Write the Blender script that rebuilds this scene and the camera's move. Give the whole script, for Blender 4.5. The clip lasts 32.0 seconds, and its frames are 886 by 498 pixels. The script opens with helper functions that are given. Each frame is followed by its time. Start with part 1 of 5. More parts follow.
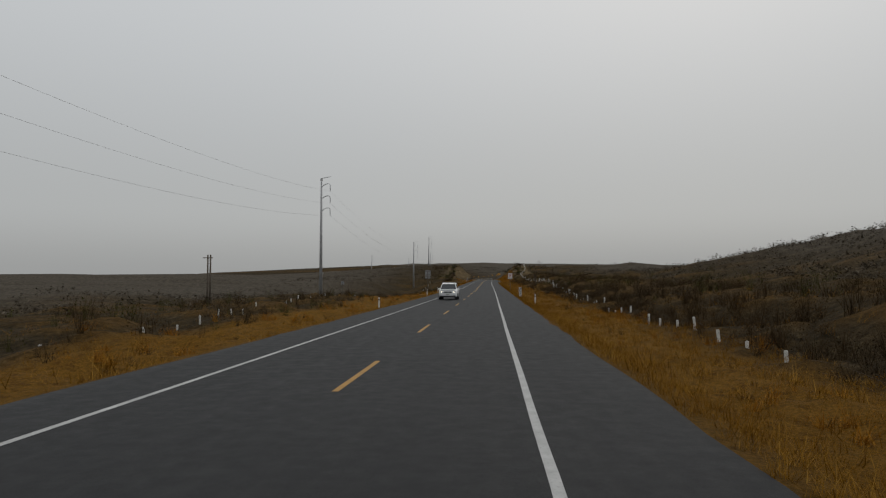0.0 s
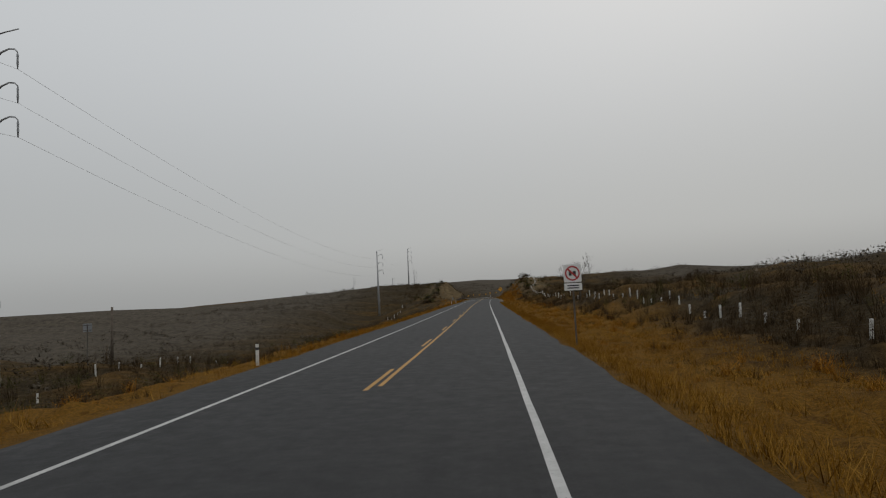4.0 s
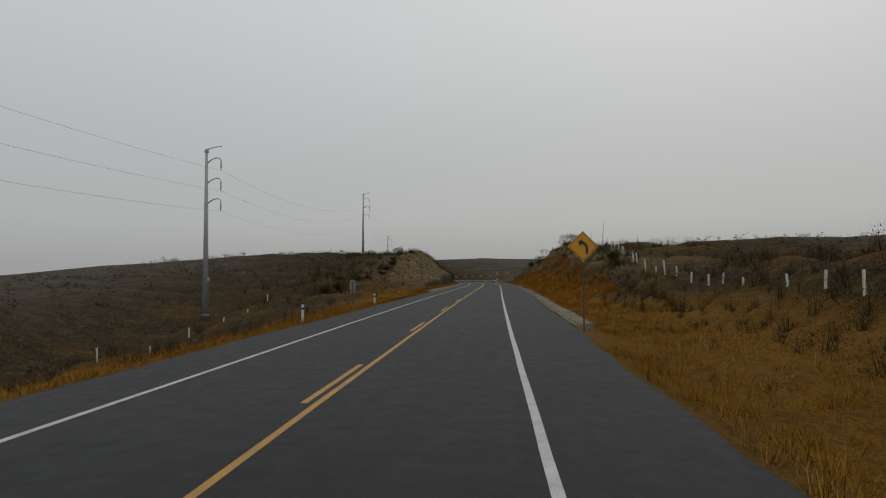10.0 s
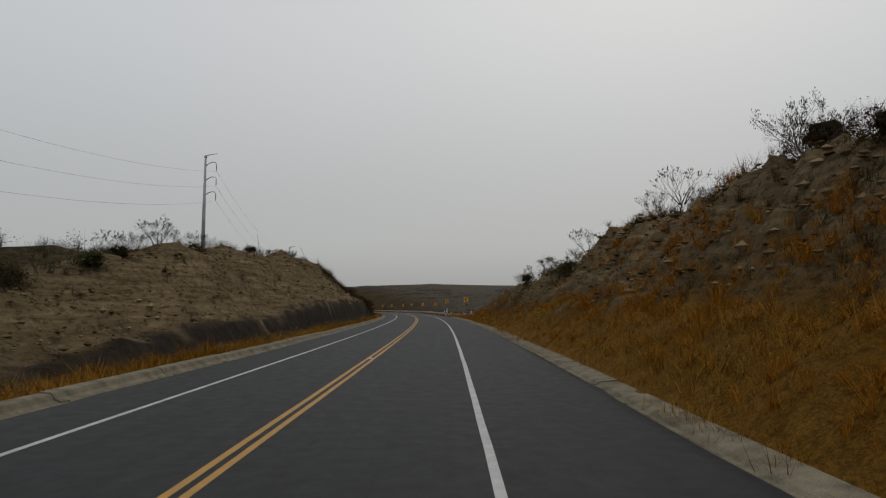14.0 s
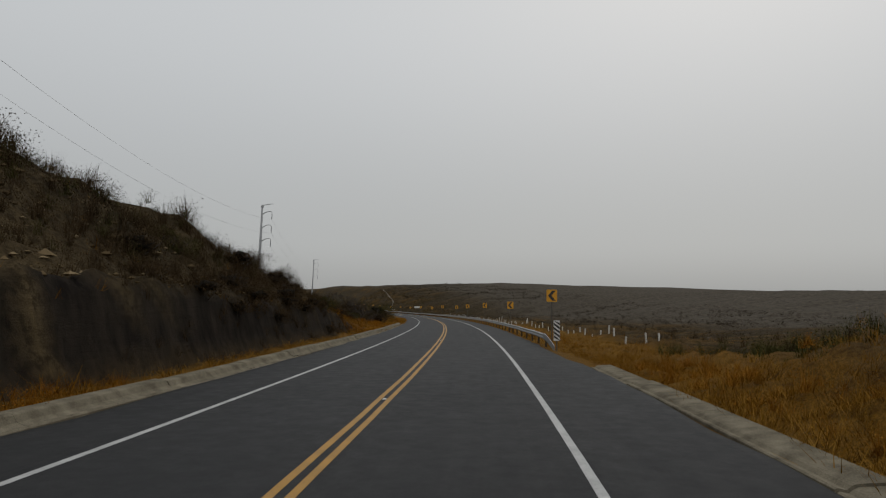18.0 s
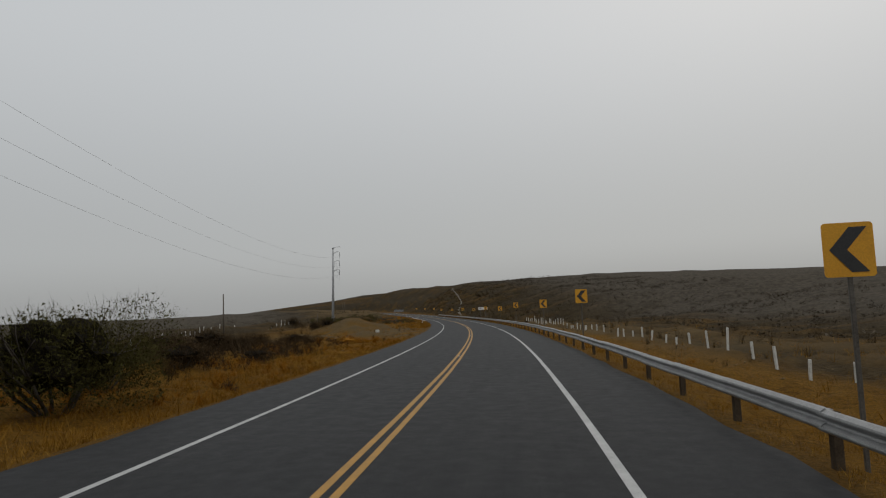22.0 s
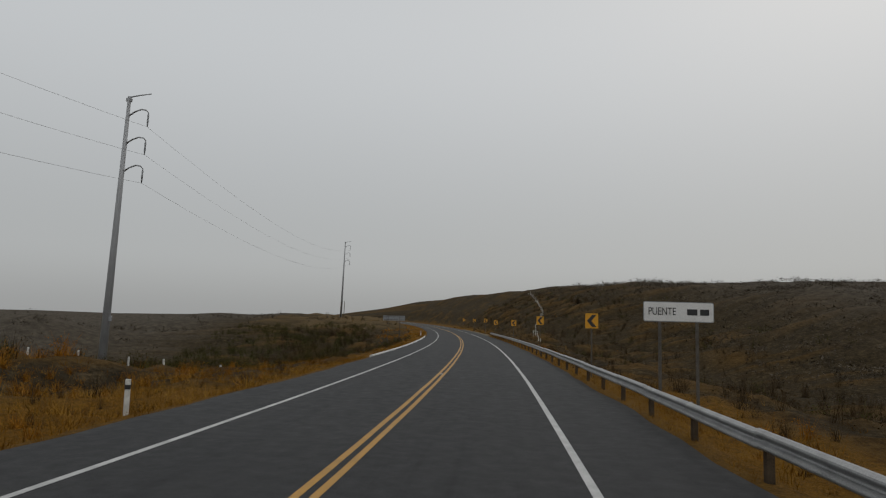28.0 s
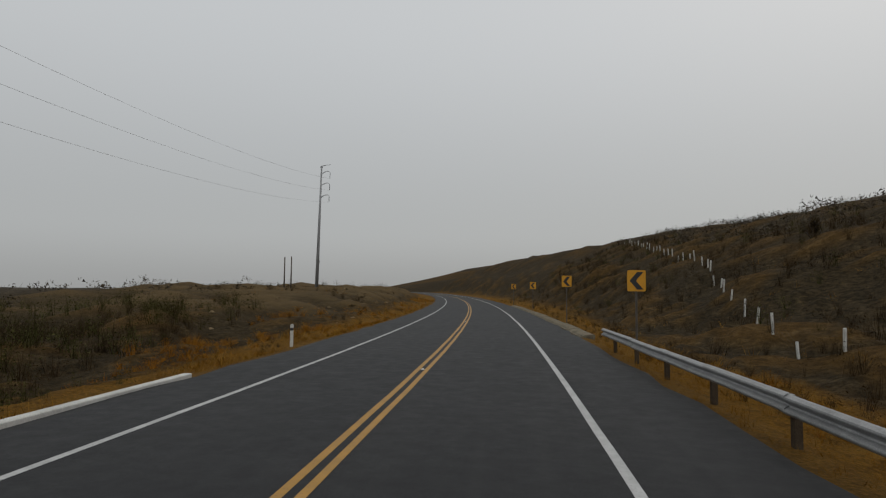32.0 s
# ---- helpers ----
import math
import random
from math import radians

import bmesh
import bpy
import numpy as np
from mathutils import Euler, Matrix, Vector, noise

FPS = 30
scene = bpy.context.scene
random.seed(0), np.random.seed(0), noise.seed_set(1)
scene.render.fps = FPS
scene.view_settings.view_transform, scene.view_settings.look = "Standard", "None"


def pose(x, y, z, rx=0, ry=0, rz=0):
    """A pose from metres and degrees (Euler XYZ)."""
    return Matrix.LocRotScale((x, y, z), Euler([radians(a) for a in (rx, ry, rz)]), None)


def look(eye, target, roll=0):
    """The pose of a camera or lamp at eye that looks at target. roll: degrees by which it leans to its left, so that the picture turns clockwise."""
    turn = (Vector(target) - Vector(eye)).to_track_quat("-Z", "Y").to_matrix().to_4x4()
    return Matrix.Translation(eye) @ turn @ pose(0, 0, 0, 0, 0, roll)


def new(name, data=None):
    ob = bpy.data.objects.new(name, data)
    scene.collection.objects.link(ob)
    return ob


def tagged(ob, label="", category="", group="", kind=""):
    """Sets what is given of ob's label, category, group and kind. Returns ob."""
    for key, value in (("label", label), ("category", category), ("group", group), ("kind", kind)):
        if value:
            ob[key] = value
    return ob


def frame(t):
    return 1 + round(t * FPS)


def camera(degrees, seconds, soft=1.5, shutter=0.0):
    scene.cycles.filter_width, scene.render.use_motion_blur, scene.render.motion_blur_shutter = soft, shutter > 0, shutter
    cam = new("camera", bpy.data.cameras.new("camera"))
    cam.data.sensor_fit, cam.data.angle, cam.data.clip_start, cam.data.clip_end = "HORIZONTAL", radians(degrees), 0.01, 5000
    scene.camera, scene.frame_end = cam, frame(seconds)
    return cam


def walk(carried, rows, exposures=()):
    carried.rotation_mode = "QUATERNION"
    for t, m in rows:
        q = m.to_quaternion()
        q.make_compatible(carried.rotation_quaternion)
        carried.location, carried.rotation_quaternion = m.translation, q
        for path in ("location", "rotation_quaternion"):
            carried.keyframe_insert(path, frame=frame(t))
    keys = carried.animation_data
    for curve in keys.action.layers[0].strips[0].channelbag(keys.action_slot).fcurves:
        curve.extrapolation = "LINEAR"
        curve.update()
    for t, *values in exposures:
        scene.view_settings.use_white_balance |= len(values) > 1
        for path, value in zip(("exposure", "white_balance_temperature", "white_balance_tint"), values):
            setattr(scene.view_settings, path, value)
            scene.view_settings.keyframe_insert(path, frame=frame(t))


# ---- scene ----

# ---- the road's line: curvature and rise along its length s (metres) ----
CURVE = [-0.03, -0.22, -0.27, 0.26, 0.91, 0.47, -0.34, -1.13, -1.15, -1.13, 0.7, 4.5, 7.58, 8.65, 9.17, 9.26, 9.88, 9.82, 7.97,
         7.14, 7.7, 8.21, 7.63, 7.23, 7.1, 6.98, 6.87, 6.75, 6.63, 6.52, 6.4]
RISE = [0.56, 1.76, 6.26, 6.4, 1.9, -1.05, -3.82, -1.49, -2.06, -4.19, -1.26, 1.29, 4.37, 7.39, 8.68, 5.28, 1.86, 0.52, 0.14, 0.04, 0.01]
S_ALL = np.arange(-40, 1181, 1.0)


def zeroed(a):
    return a - np.interp(0, S_ALL, a)


HEAD = zeroed(np.cumsum(np.interp(S_ALL, np.arange(-40, 1180, 40.0), CURVE) * 1e-4))
ROAD_X = zeroed(np.cumsum(-np.sin(HEAD)))
ROAD_Y = zeroed(np.cumsum(np.cos(HEAD)))
ROAD_Z = zeroed(np.cumsum(zeroed(np.cumsum(np.interp(S_ALL, np.arange(-40, 1180, 60.0), RISE) * 1e-5))))


def heading(s):
    return np.interp(s, S_ALL, HEAD)


def road_z(s):
    return np.interp(s, S_ALL, ROAD_Z)


def place(s, o, z=0.0):
    """World points at s along the road, o to its right, z above the road's middle."""
    s, o = np.asarray(s, float), np.asarray(o, float)
    th = heading(s)
    over = np.where(s < -40, s + 40, np.where(s > 1180, s - 1180, 0.0))
    x = np.interp(s, S_ALL, ROAD_X) - np.sin(th) * over + o * np.cos(th)
    y = np.interp(s, S_ALL, ROAD_Y) + np.cos(th) * over + o * np.sin(th)
    return np.stack(np.broadcast_arrays(x, y, road_z(s) + z), -1)


# ---- camera ----
EYE_HEIGHT = 2.13
cam = camera(65.03, 32.0, soft=1.2)
# seconds, s, offset from the middle line, yaw against the road, pitch, roll
DRIVE = [
    (0.0, 0.0, 2.93, 3.93, 2.63, 0.02), (1.0, 25.2, 3.06, 2.96, 6.26, 2.47), (2.0, 50.4, 3.13, 5.34, 7.55, 2.73),
    (3.0, 75.5, 3.0, 5.4, 6.48, 1.58), (3.5, 88.1, 2.95, 4.33, 4.78, 3.04), (6.0, 151.1, 2.78, 0.46, 3.78, 0.51),
    (7.0, 176.3, 2.66, 1.49, 3.4, 1.29), (8.0, 201.4, 2.77, 1.64, 4.72, -0.04), (9.0, 226.6, 3.04, 4.28, 4.17, 1.76),
    (10.0, 251.7, 3.0, 4.12, 2.67, 0.42), (11.0, 276.9, 2.95, 3.82, 3.99, 2.29), (12.0, 302.0, 3.13, 4.04, 5.83, -0.46),
    (13.0, 327.0, 3.23, 5.23, 6.24, 1.07), (14.0, 352.1, 3.02, 0.48, 4.96, 0.3), (16.5, 414.6, 2.19, 3.29, 5.68, -3.16),
    (17.0, 427.1, 2.08, 4.55, 4.79, -2.73), (18.0, 452.1, 2.24, 3.75, 5.12, -0.72), (19.0, 477.2, 2.08, 5.46, 6.14, -0.55),
    (20.0, 502.2, 2.08, 5.33, 5.0, 0.86), (21.0, 527.3, 2.25, 6.06, 6.2, 0.32), (22.0, 552.3, 2.29, 6.02, 5.39, 2.16),
    (23.0, 577.4, 2.14, 5.67, 4.79, 1.48), (24.0, 602.5, 2.08, 8.6, 5.08, 0.62), (25.0, 627.6, 2.1, 6.72, 4.45, 0.69),
    (26.0, 652.7, 2.38, 7.5, 7.36, 0.63), (28.5, 715.4, 2.32, 4.32, 6.32, -1.7), (29.0, 728.0, 2.37, 3.42, 5.61, 0.7),
    (30.0, 753.1, 2.23, 3.09, 4.96, 1.9), (31.0, 778.2, 2.17, 4.27, 5.34, -0.42), (32.0, 803.3, 2.21, 5.6, 4.27, -0.66)]


def driven(s, o, yaw, pitch, roll):
    x, y, z = place(s, o, EYE_HEIGHT)
    return pose(x, y, z, 90 + pitch, roll, math.degrees(heading(s)) + yaw)


walk(cam, [(t, driven(*row)) for t, *row in DRIVE], exposures=[(0.0, 0.0), (32.0, 0.0)])

# ---- world: an overcast, foggy sky ----
world = bpy.data.worlds.new("foggy_sky")
world.use_nodes = True
scene.world = world
wn, wl = world.node_tree.nodes, world.node_tree.links
for nd in list(wn):
    wn.remove(nd)
w_out = wn.new("ShaderNodeOutputWorld")
w_coord = wn.new("ShaderNodeTexCoord")
w_sep = wn.new("ShaderNodeSeparateXYZ")
wl.new(w_coord.outputs["Generated"], w_sep.inputs[0])
w_ramp = wn.new("ShaderNodeValToRGB")
w_ramp.color_ramp.interpolation = "EASE"
e = w_ramp.color_ramp.elements
e[0].position, e[0].color = 0.0, (0.318, 0.324, 0.322, 1)
e[1].position, e[1].color = 0.42, (0.515, 0.53, 0.535, 1)
m1 = e.new(0.10)
m1.color = (0.392, 0.404, 0.406, 1)
wl.new(w_sep.outputs["Z"], w_ramp.inputs[0])
w_sky = wn.new("ShaderNodeTexSky")
w_sky.sky_type, w_sky.sun_disc = "NISHITA", False
w_sky.sun_elevation, w_sky.sun_rotation = radians(48), radians(20)
w_sky.dust_density = 6.0
w_mix = wn.new("ShaderNodeMixRGB")
w_mix.blend_type = "ADD"
w_mix.inputs[0].default_value = 0.010
wl.new(w_ramp.outputs[0], w_mix.inputs[1])
wl.new(w_sky.outputs[0], w_mix.inputs[2])
w_bg = wn.new("ShaderNodeBackground")
w_bg.inputs[1].default_value = 1.0
wl.new(w_mix.outputs[0], w_bg.inputs[0])
wl.new(w_bg.outputs[0], w_out.inputs["Surface"])
sun = new("sun", bpy.data.lights.new("sun", "SUN"))
sun.data.energy, sun.data.angle, sun.data.color = 0.5, radians(25), (1.0, 0.98, 0.95)
sun.matrix_world = look((30, -40, 80), (0, 0, 0))


# ---- materials ----
def material(name, rough=0.8, metal=0.0):
    m = bpy.data.materials.new(name)
    m.use_nodes = True
    n, l = m.node_tree.nodes, m.node_tree.links
    b = n["Principled BSDF"]
    b.inputs["Roughness"].default_value, b.inputs["Metallic"].default_value = rough, metal
    b.inputs["Specular IOR Level"].default_value = 0.5 if rough < 0.65 else 0.04
    return m, n, l, b


def noise_node(n, l, scale, detail=4.0, rough=0.6, vec=None, stretch=None):
    t = n.new("ShaderNodeTexNoise")
    t.inputs["Scale"].default_value, t.inputs["Detail"].default_value, t.inputs["Roughness"].default_value = scale, detail, rough
    if vec is None:
        vec = n.new("ShaderNodeNewGeometry").outputs["Position"]
    if stretch:
        mp = n.new("ShaderNodeMapping")
        mp.inputs["Scale"].default_value = stretch
        l.new(vec, mp.inputs[0])
        vec = mp.outputs[0]
    l.new(vec, t.inputs["Vector"])
    return t.outputs["Fac"]


def ramp(n, l, fac, *stops):
    r = n.new("ShaderNodeValToRGB")
    el = r.color_ramp.elements
    while len(el) < len(stops):
        el.new(0.5)
    for k, (p, c) in enumerate(stops):
        el[k].position, el[k].color = p, (*c, 1)
    l.new(fac, r.inputs[0])
    return r.outputs[0]


def mix(n, l, fac, a, b, kind="MIX"):
    x = n.new("ShaderNodeMixRGB")
    x.blend_type = kind
    for k, v in enumerate((fac, a, b)):
        if isinstance(v, (int, float)):
            x.inputs[k].default_value = v
        elif isinstance(v, tuple):
            x.inputs[k].default_value = (*v, 1)
        else:
            l.new(v, x.inputs[k])
    return x.outputs[0]


def bump(n, l, b, height, strength, distance):
    x = n.new("ShaderNodeBump")
    x.inputs["Strength"].default_value, x.inputs["Distance"].default_value = strength, distance
    l.new(height, x.inputs["Height"])
    l.new(x.outputs[0], b.inputs["Normal"])


def worn(name, dark, light, scale=3.0, rough=0.8, metal=0.0, fine=40.0, relief=0.003):
    """A plain surface with stains at a large and grain at a small scale."""
    m, n, l, b = material(name, rough, metal)
    big = noise_node(n, l, scale)
    small = noise_node(n, l, fine, 3.0)
    c = ramp(n, l, big, (0.3, dark), (0.7, light))
    c = mix(n, l, 0.35, c, ramp(n, l, small, (0.3, tuple(v * 0.6 for v in dark)), (0.7, tuple(min(1, v * 1.15) for v in light))))
    l.new(c, b.inputs["Base Color"])
    if relief:
        bump(n, l, b, small, 0.5, relief)
    return m


def attribute(n, name):
    a = n.new("ShaderNodeAttribute")
    a.attribute_name = name
    return a.outputs["Fac"]


def asphalt_material():
    m, n, l, b = material("wet_asphalt", 0.55)
    big = noise_node(n, l, 0.12, 3.0)
    mid = noise_node(n, l, 2.6, 8.0, 0.72)
    fine = noise_node(n, l, 60.0, 2.0)
    c = ramp(n, l, mid, (0.3, (0.015, 0.0155, 0.0165)), (0.7, (0.023, 0.0237, 0.025)))
    c = mix(n, l, ramp(n, l, big, (0.35, (0, 0, 0)), (0.7, (0.5, 0.5, 0.5))), c, (0.034, 0.034, 0.035))
    c = mix(n, l, 0.3, c, ramp(n, l, fine, (0.35, (0.014, 0.014, 0.015)), (0.7, (0.06, 0.06, 0.06))))
    # streaks and wheel tracks along the lanes, and pale dust by the edges
    lane = n.new("ShaderNodeCombineXYZ")
    l.new(attribute(n, "along"), lane.inputs[0])
    l.new(attribute(n, "across"), lane.inputs[1])
    streak = noise_node(n, l, 1.0, 5.0, 0.7, vec=lane.outputs[0], stretch=(0.03, 2.6, 1.0))
    c = mix(n, l, ramp(n, l, streak, (0.48, (0, 0, 0)), (0.75, (0.55, 0.55, 0.55))), c, (0.038, 0.0377, 0.0375))
    c = mix(n, l, ramp(n, l, streak, (0.22, (0.7, 0.7, 0.7)), (0.42, (0, 0, 0))), c, (0.013, 0.013, 0.014))
    c = mix(n, l, attribute(n, "dust"), c, ramp(n, l, noise_node(n, l, 5.0, 5.0), (0.35, (0.02, 0.018, 0.015)), (0.7, (0.085, 0.07, 0.048))))
    l.new(c, b.inputs["Base Color"])
    l.new(ramp(n, l, mid, (0.3, (0.5, 0.5, 0.5)), (0.7, (0.66, 0.66, 0.66))), b.inputs["Roughness"])
    b.inputs["Specular IOR Level"].default_value = 0.05
    bump(n, l, b, fine, 0.4, 0.004)
    return m


def paint_material(name, colour, worn_colour):
    m, n, l, b = material(name, 0.6)
    a = noise_node(n, l, 2.2, 5.0)
    f = noise_node(n, l, 35.0, 4.0)
    c = mix(n, l, ramp(n, l, a, (0.35, (0, 0, 0)), (0.75, (0.7, 0.7, 0.7))), colour, worn_colour)
    c = mix(n, l, ramp(n, l, f, (0.58, (0, 0, 0)), (0.72, (0.8, 0.8, 0.8))), c, (0.05, 0.05, 0.05))
    l.new(c, b.inputs["Base Color"])
    return m


def ground_material():
    m, n, l, b = material("dry_ground", 0.95)
    big = noise_node(n, l, 0.07, 4.0)
    mid = noise_node(n, l, 0.7, 6.0, 0.7)
    fine = noise_node(n, l, 13.0, 8.0, 0.75)
    brush = ramp(n, l, mid, (0.3, (0.022, 0.017, 0.010)), (0.55, (0.058, 0.043, 0.023)), (0.75, (0.12, 0.088, 0.048)))
    brush = mix(n, l, ramp(n, l, big, (0.4, (0, 0, 0)), (0.65, (0.6, 0.6, 0.6))), brush, (0.060, 0.042, 0.020))
    gold = ramp(n, l, mid, (0.25, (0.075, 0.036, 0.006)), (0.5, (0.18, 0.094, 0.015)), (0.75, (0.26, 0.15, 0.036)))
    gold = mix(n, l, 0.65, gold, ramp(n, l, fine, (0.36, (0.024, 0.011, 0.002)), (0.64, (0.25, 0.125, 0.018))))
    dirt = ramp(n, l, fine, (0.3, (0.066, 0.045, 0.021)), (0.7, (0.185, 0.132, 0.066)))
    dirt = mix(n, l, ramp(n, l, mid, (0.35, (0, 0, 0)), (0.6, (0.7, 0.7, 0.7))), dirt, (0.085, 0.059, 0.028))
    strata = noise_node(n, l, 1.0, 6.0, 0.65, stretch=(0.22, 0.22, 3.2))
    rock = ramp(n, l, strata, (0.28, (0.060, 0.041, 0.020)), (0.48, (0.135, 0.098, 0.052)), (0.72, (0.245, 0.185, 0.105)))
    rock = mix(n, l, ramp(n, l, mid, (0.45, (0, 0, 0)), (0.65, (0.55, 0.55, 0.55))), rock, (0.085, 0.06, 0.03))
    weeds = noise_node(n, l, 2.6, 7.0, 0.75)
    brush = mix(n, l, ramp(n, l, weeds, (0.40, (0.85, 0.85, 0.85)), (0.58, (0, 0, 0))), brush, (0.014, 0.011, 0.006))
    brush = mix(n, l, ramp(n, l, weeds, (0.58, (0, 0, 0)), (0.70, (0.6, 0.6, 0.6))), brush, (0.13, 0.085, 0.032))
    gold = mix(n, l, ramp(n, l, weeds, (0.38, (0.55, 0.55, 0.55)), (0.50, (0, 0, 0))), gold, (0.045, 0.022, 0.006))
    # far ground goes over to a paler grey: fog put into the colour
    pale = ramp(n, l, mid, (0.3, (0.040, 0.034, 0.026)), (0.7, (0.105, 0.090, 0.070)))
    brush = mix(n, l, attribute(n, "fog_tint"), brush, pale)
    c = mix(n, l, attribute(n, "grass"), brush, gold)
    c = mix(n, l, attribute(n, "dirt"), c, dirt)
    rock = mix(n, l, ramp(n, l, weeds, (0.38, (0.8, 0.8, 0.8)), (0.52, (0, 0, 0))), rock, (0.03, 0.022, 0.012))
    c = mix(n, l, attribute(n, "rock"), c, rock)
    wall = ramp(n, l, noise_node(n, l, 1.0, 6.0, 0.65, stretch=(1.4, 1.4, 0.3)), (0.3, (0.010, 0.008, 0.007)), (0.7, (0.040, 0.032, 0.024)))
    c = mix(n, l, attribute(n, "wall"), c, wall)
    l.new(c, b.inputs["Base Color"])
    h = n.new("ShaderNodeMath")
    h.operation = "ADD"
    l.new(fine, h.inputs[0])
    l.new(strata, h.inputs[1])
    bump(n, l, b, h.outputs[0], 0.9, 0.10)
    return m


def plant_material(name, *stops, patch=None):
    """Stems and leaves: each differs a little, and so does each stretch of land."""
    m, n, l, b = material(name, 0.9)
    geo = n.new("ShaderNodeNewGeometry")
    c = ramp(n, l, geo.outputs["Random Per Island"], *stops)
    if patch:
        c = mix(n, l, ramp(n, l, noise_node(n, l, 0.09, 3.0), (0.42, (0, 0, 0)), (0.62, (0.75, 0.75, 0.75))), c, patch)
    l.new(c, b.inputs["Base Color"])
    b.inputs["Specular IOR Level"].default_value = 0.0
    return m


ASPHALT = asphalt_material()
WHITE_PAINT = paint_material("white_road_paint", (0.46, 0.46, 0.45), (0.22, 0.22, 0.215))
YELLOW_PAINT = paint_material("yellow_road_paint", (0.40, 0.20, 0.014), (0.22, 0.12, 0.014))
GROUND = ground_material()
CONCRETE = worn("weathered_concrete", (0.055, 0.046, 0.032), (0.25, 0.218, 0.158), 1.6, 0.9)
PALE_CONCRETE = worn("pale_concrete", (0.42, 0.41, 0.38), (0.66, 0.65, 0.61), 1.5, 0.85)
GALVANISED = worn("galvanised_steel", (0.20, 0.20, 0.195), (0.36, 0.362, 0.36), 2.0, 0.5, 0.5)
DARK_STEEL = worn("dull_steel_post", (0.07, 0.062, 0.055), (0.15, 0.138, 0.12), 3.0, 0.65, 0.4)
RAIL_POST = worn("brown_rail_post", (0.035, 0.026, 0.018), (0.085, 0.064, 0.044), 3.0, 0.9)
POLE_STEEL = worn("grey_pole_steel", (0.26, 0.265, 0.27), (0.36, 0.365, 0.37), 0.8, 0.6, 0.1)
POST_WHITE = worn("whitewashed_post", (0.40, 0.39, 0.36), (0.70, 0.69, 0.65), 4.0, 0.9)
POST_WOOD = worn("grey_timber", (0.06, 0.05, 0.04), (0.15, 0.125, 0.10), 4.0, 0.9)
SIGN_YELLOW = worn("sign_yellow", (0.56, 0.255, 0.008), (0.68, 0.33, 0.012), 2.0, 0.55, relief=0)
SIGN_BLACK = worn("sign_black", (0.012, 0.012, 0.013), (0.03, 0.03, 0.03), 2.0, 0.5, relief=0)
SIGN_WHITE = worn("sign_white", (0.58, 0.58, 0.57), (0.74, 0.74, 0.72), 2.0, 0.55, relief=0)
SIGN_RED = worn("sign_red", (0.32, 0.02, 0.02), (0.42, 0.03, 0.03), 2.0, 0.5, relief=0)
SIGN_BACK = worn("sign_back_metal", (0.20, 0.21, 0.22), (0.30, 0.31, 0.32), 2.0, 0.6, 0.3, relief=0)
CABLE = worn("cable_metal", (0.34, 0.34, 0.34), (0.46, 0.46, 0.46), 2.0, 0.6, 0.3, relief=0)
RUSTY = worn("rusty_wire", (0.06, 0.045, 0.035), (0.12, 0.095, 0.075), 3.0, 0.8, relief=0)
GRASS_GOLD = plant_material("golden_dry_grass", (0.0, (0.065, 0.028, 0.004)), (0.5, (0.205, 0.10, 0.012)), (1.0, (0.36, 0.205, 0.045)), patch=(0.135, 0.056, 0.006))
BRUSH_DARK = plant_material("dark_brush", (0.0, (0.014, 0.010, 0.006)), (0.6, (0.046, 0.032, 0.018)), (1.0, (0.11, 0.078, 0.044)), patch=(0.048, 0.030, 0.014))
# brush for the far slopes, its colour greyed and lifted as fog would
BRUSH_FOGGED = plant_material("fog_paled_brush", (0.0, (0.034, 0.028, 0.020)), (0.6, (0.082, 0.068, 0.052)), (1.0, (0.15, 0.128, 0.10)), patch=(0.066, 0.051, 0.035))
BRUSH_OLIVE = plant_material("olive_brush", (0.0, (0.014, 0.016, 0.005)), (0.6, (0.050, 0.052, 0.016)), (1.0, (0.105, 0.10, 0.036)), patch=(0.045, 0.038, 0.012))
BRUSH_RUST = plant_material("rusty_dry_weeds", (0.0, (0.075, 0.028, 0.004)), (0.5, (0.26, 0.11, 0.012)), (1.0, (0.42, 0.21, 0.035)), patch=(0.22, 0.08, 0.007))
BARK = worn("grey_bark", (0.035, 0.029, 0.024), (0.085, 0.073, 0.06), 6.0, 0.95)


# ---- mesh helpers ----
def np_mesh(name, verts, faces, mat, smooth=False):
    """faces: an array of triangles or quads."""
    me = bpy.data.meshes.new(name)
    verts, faces = np.asarray(verts, np.float32), np.asarray(faces, np.int32)
    k = faces.shape[1]
    me.vertices.add(len(verts))
    me.vertices.foreach_set("co", verts.ravel())
    me.loops.add(faces.size)
    me.loops.foreach_set("vertex_index", faces.ravel())
    me.polygons.add(len(faces))
    me.polygons.foreach_set("loop_start", np.arange(0, faces.size, k, dtype=np.int32))
    me.polygons.foreach_set("use_smooth", np.full(len(faces), smooth))
    me.update(calc_edges=True)
    me.materials.append(mat)
    return me


def sheet(name, grid, mat, smooth=True):
    """A sheet over an (a, b, 3) grid of points."""
    a, b = grid.shape[:2]
    i = np.arange(a * b).reshape(a, b)
    q = np.stack([i[:-1, :-1], i[:-1, 1:], i[1:, 1:], i[1:, :-1]], -1).reshape(-1, 4)
    return np_mesh(name, grid.reshape(-1, 3), q, mat, smooth)


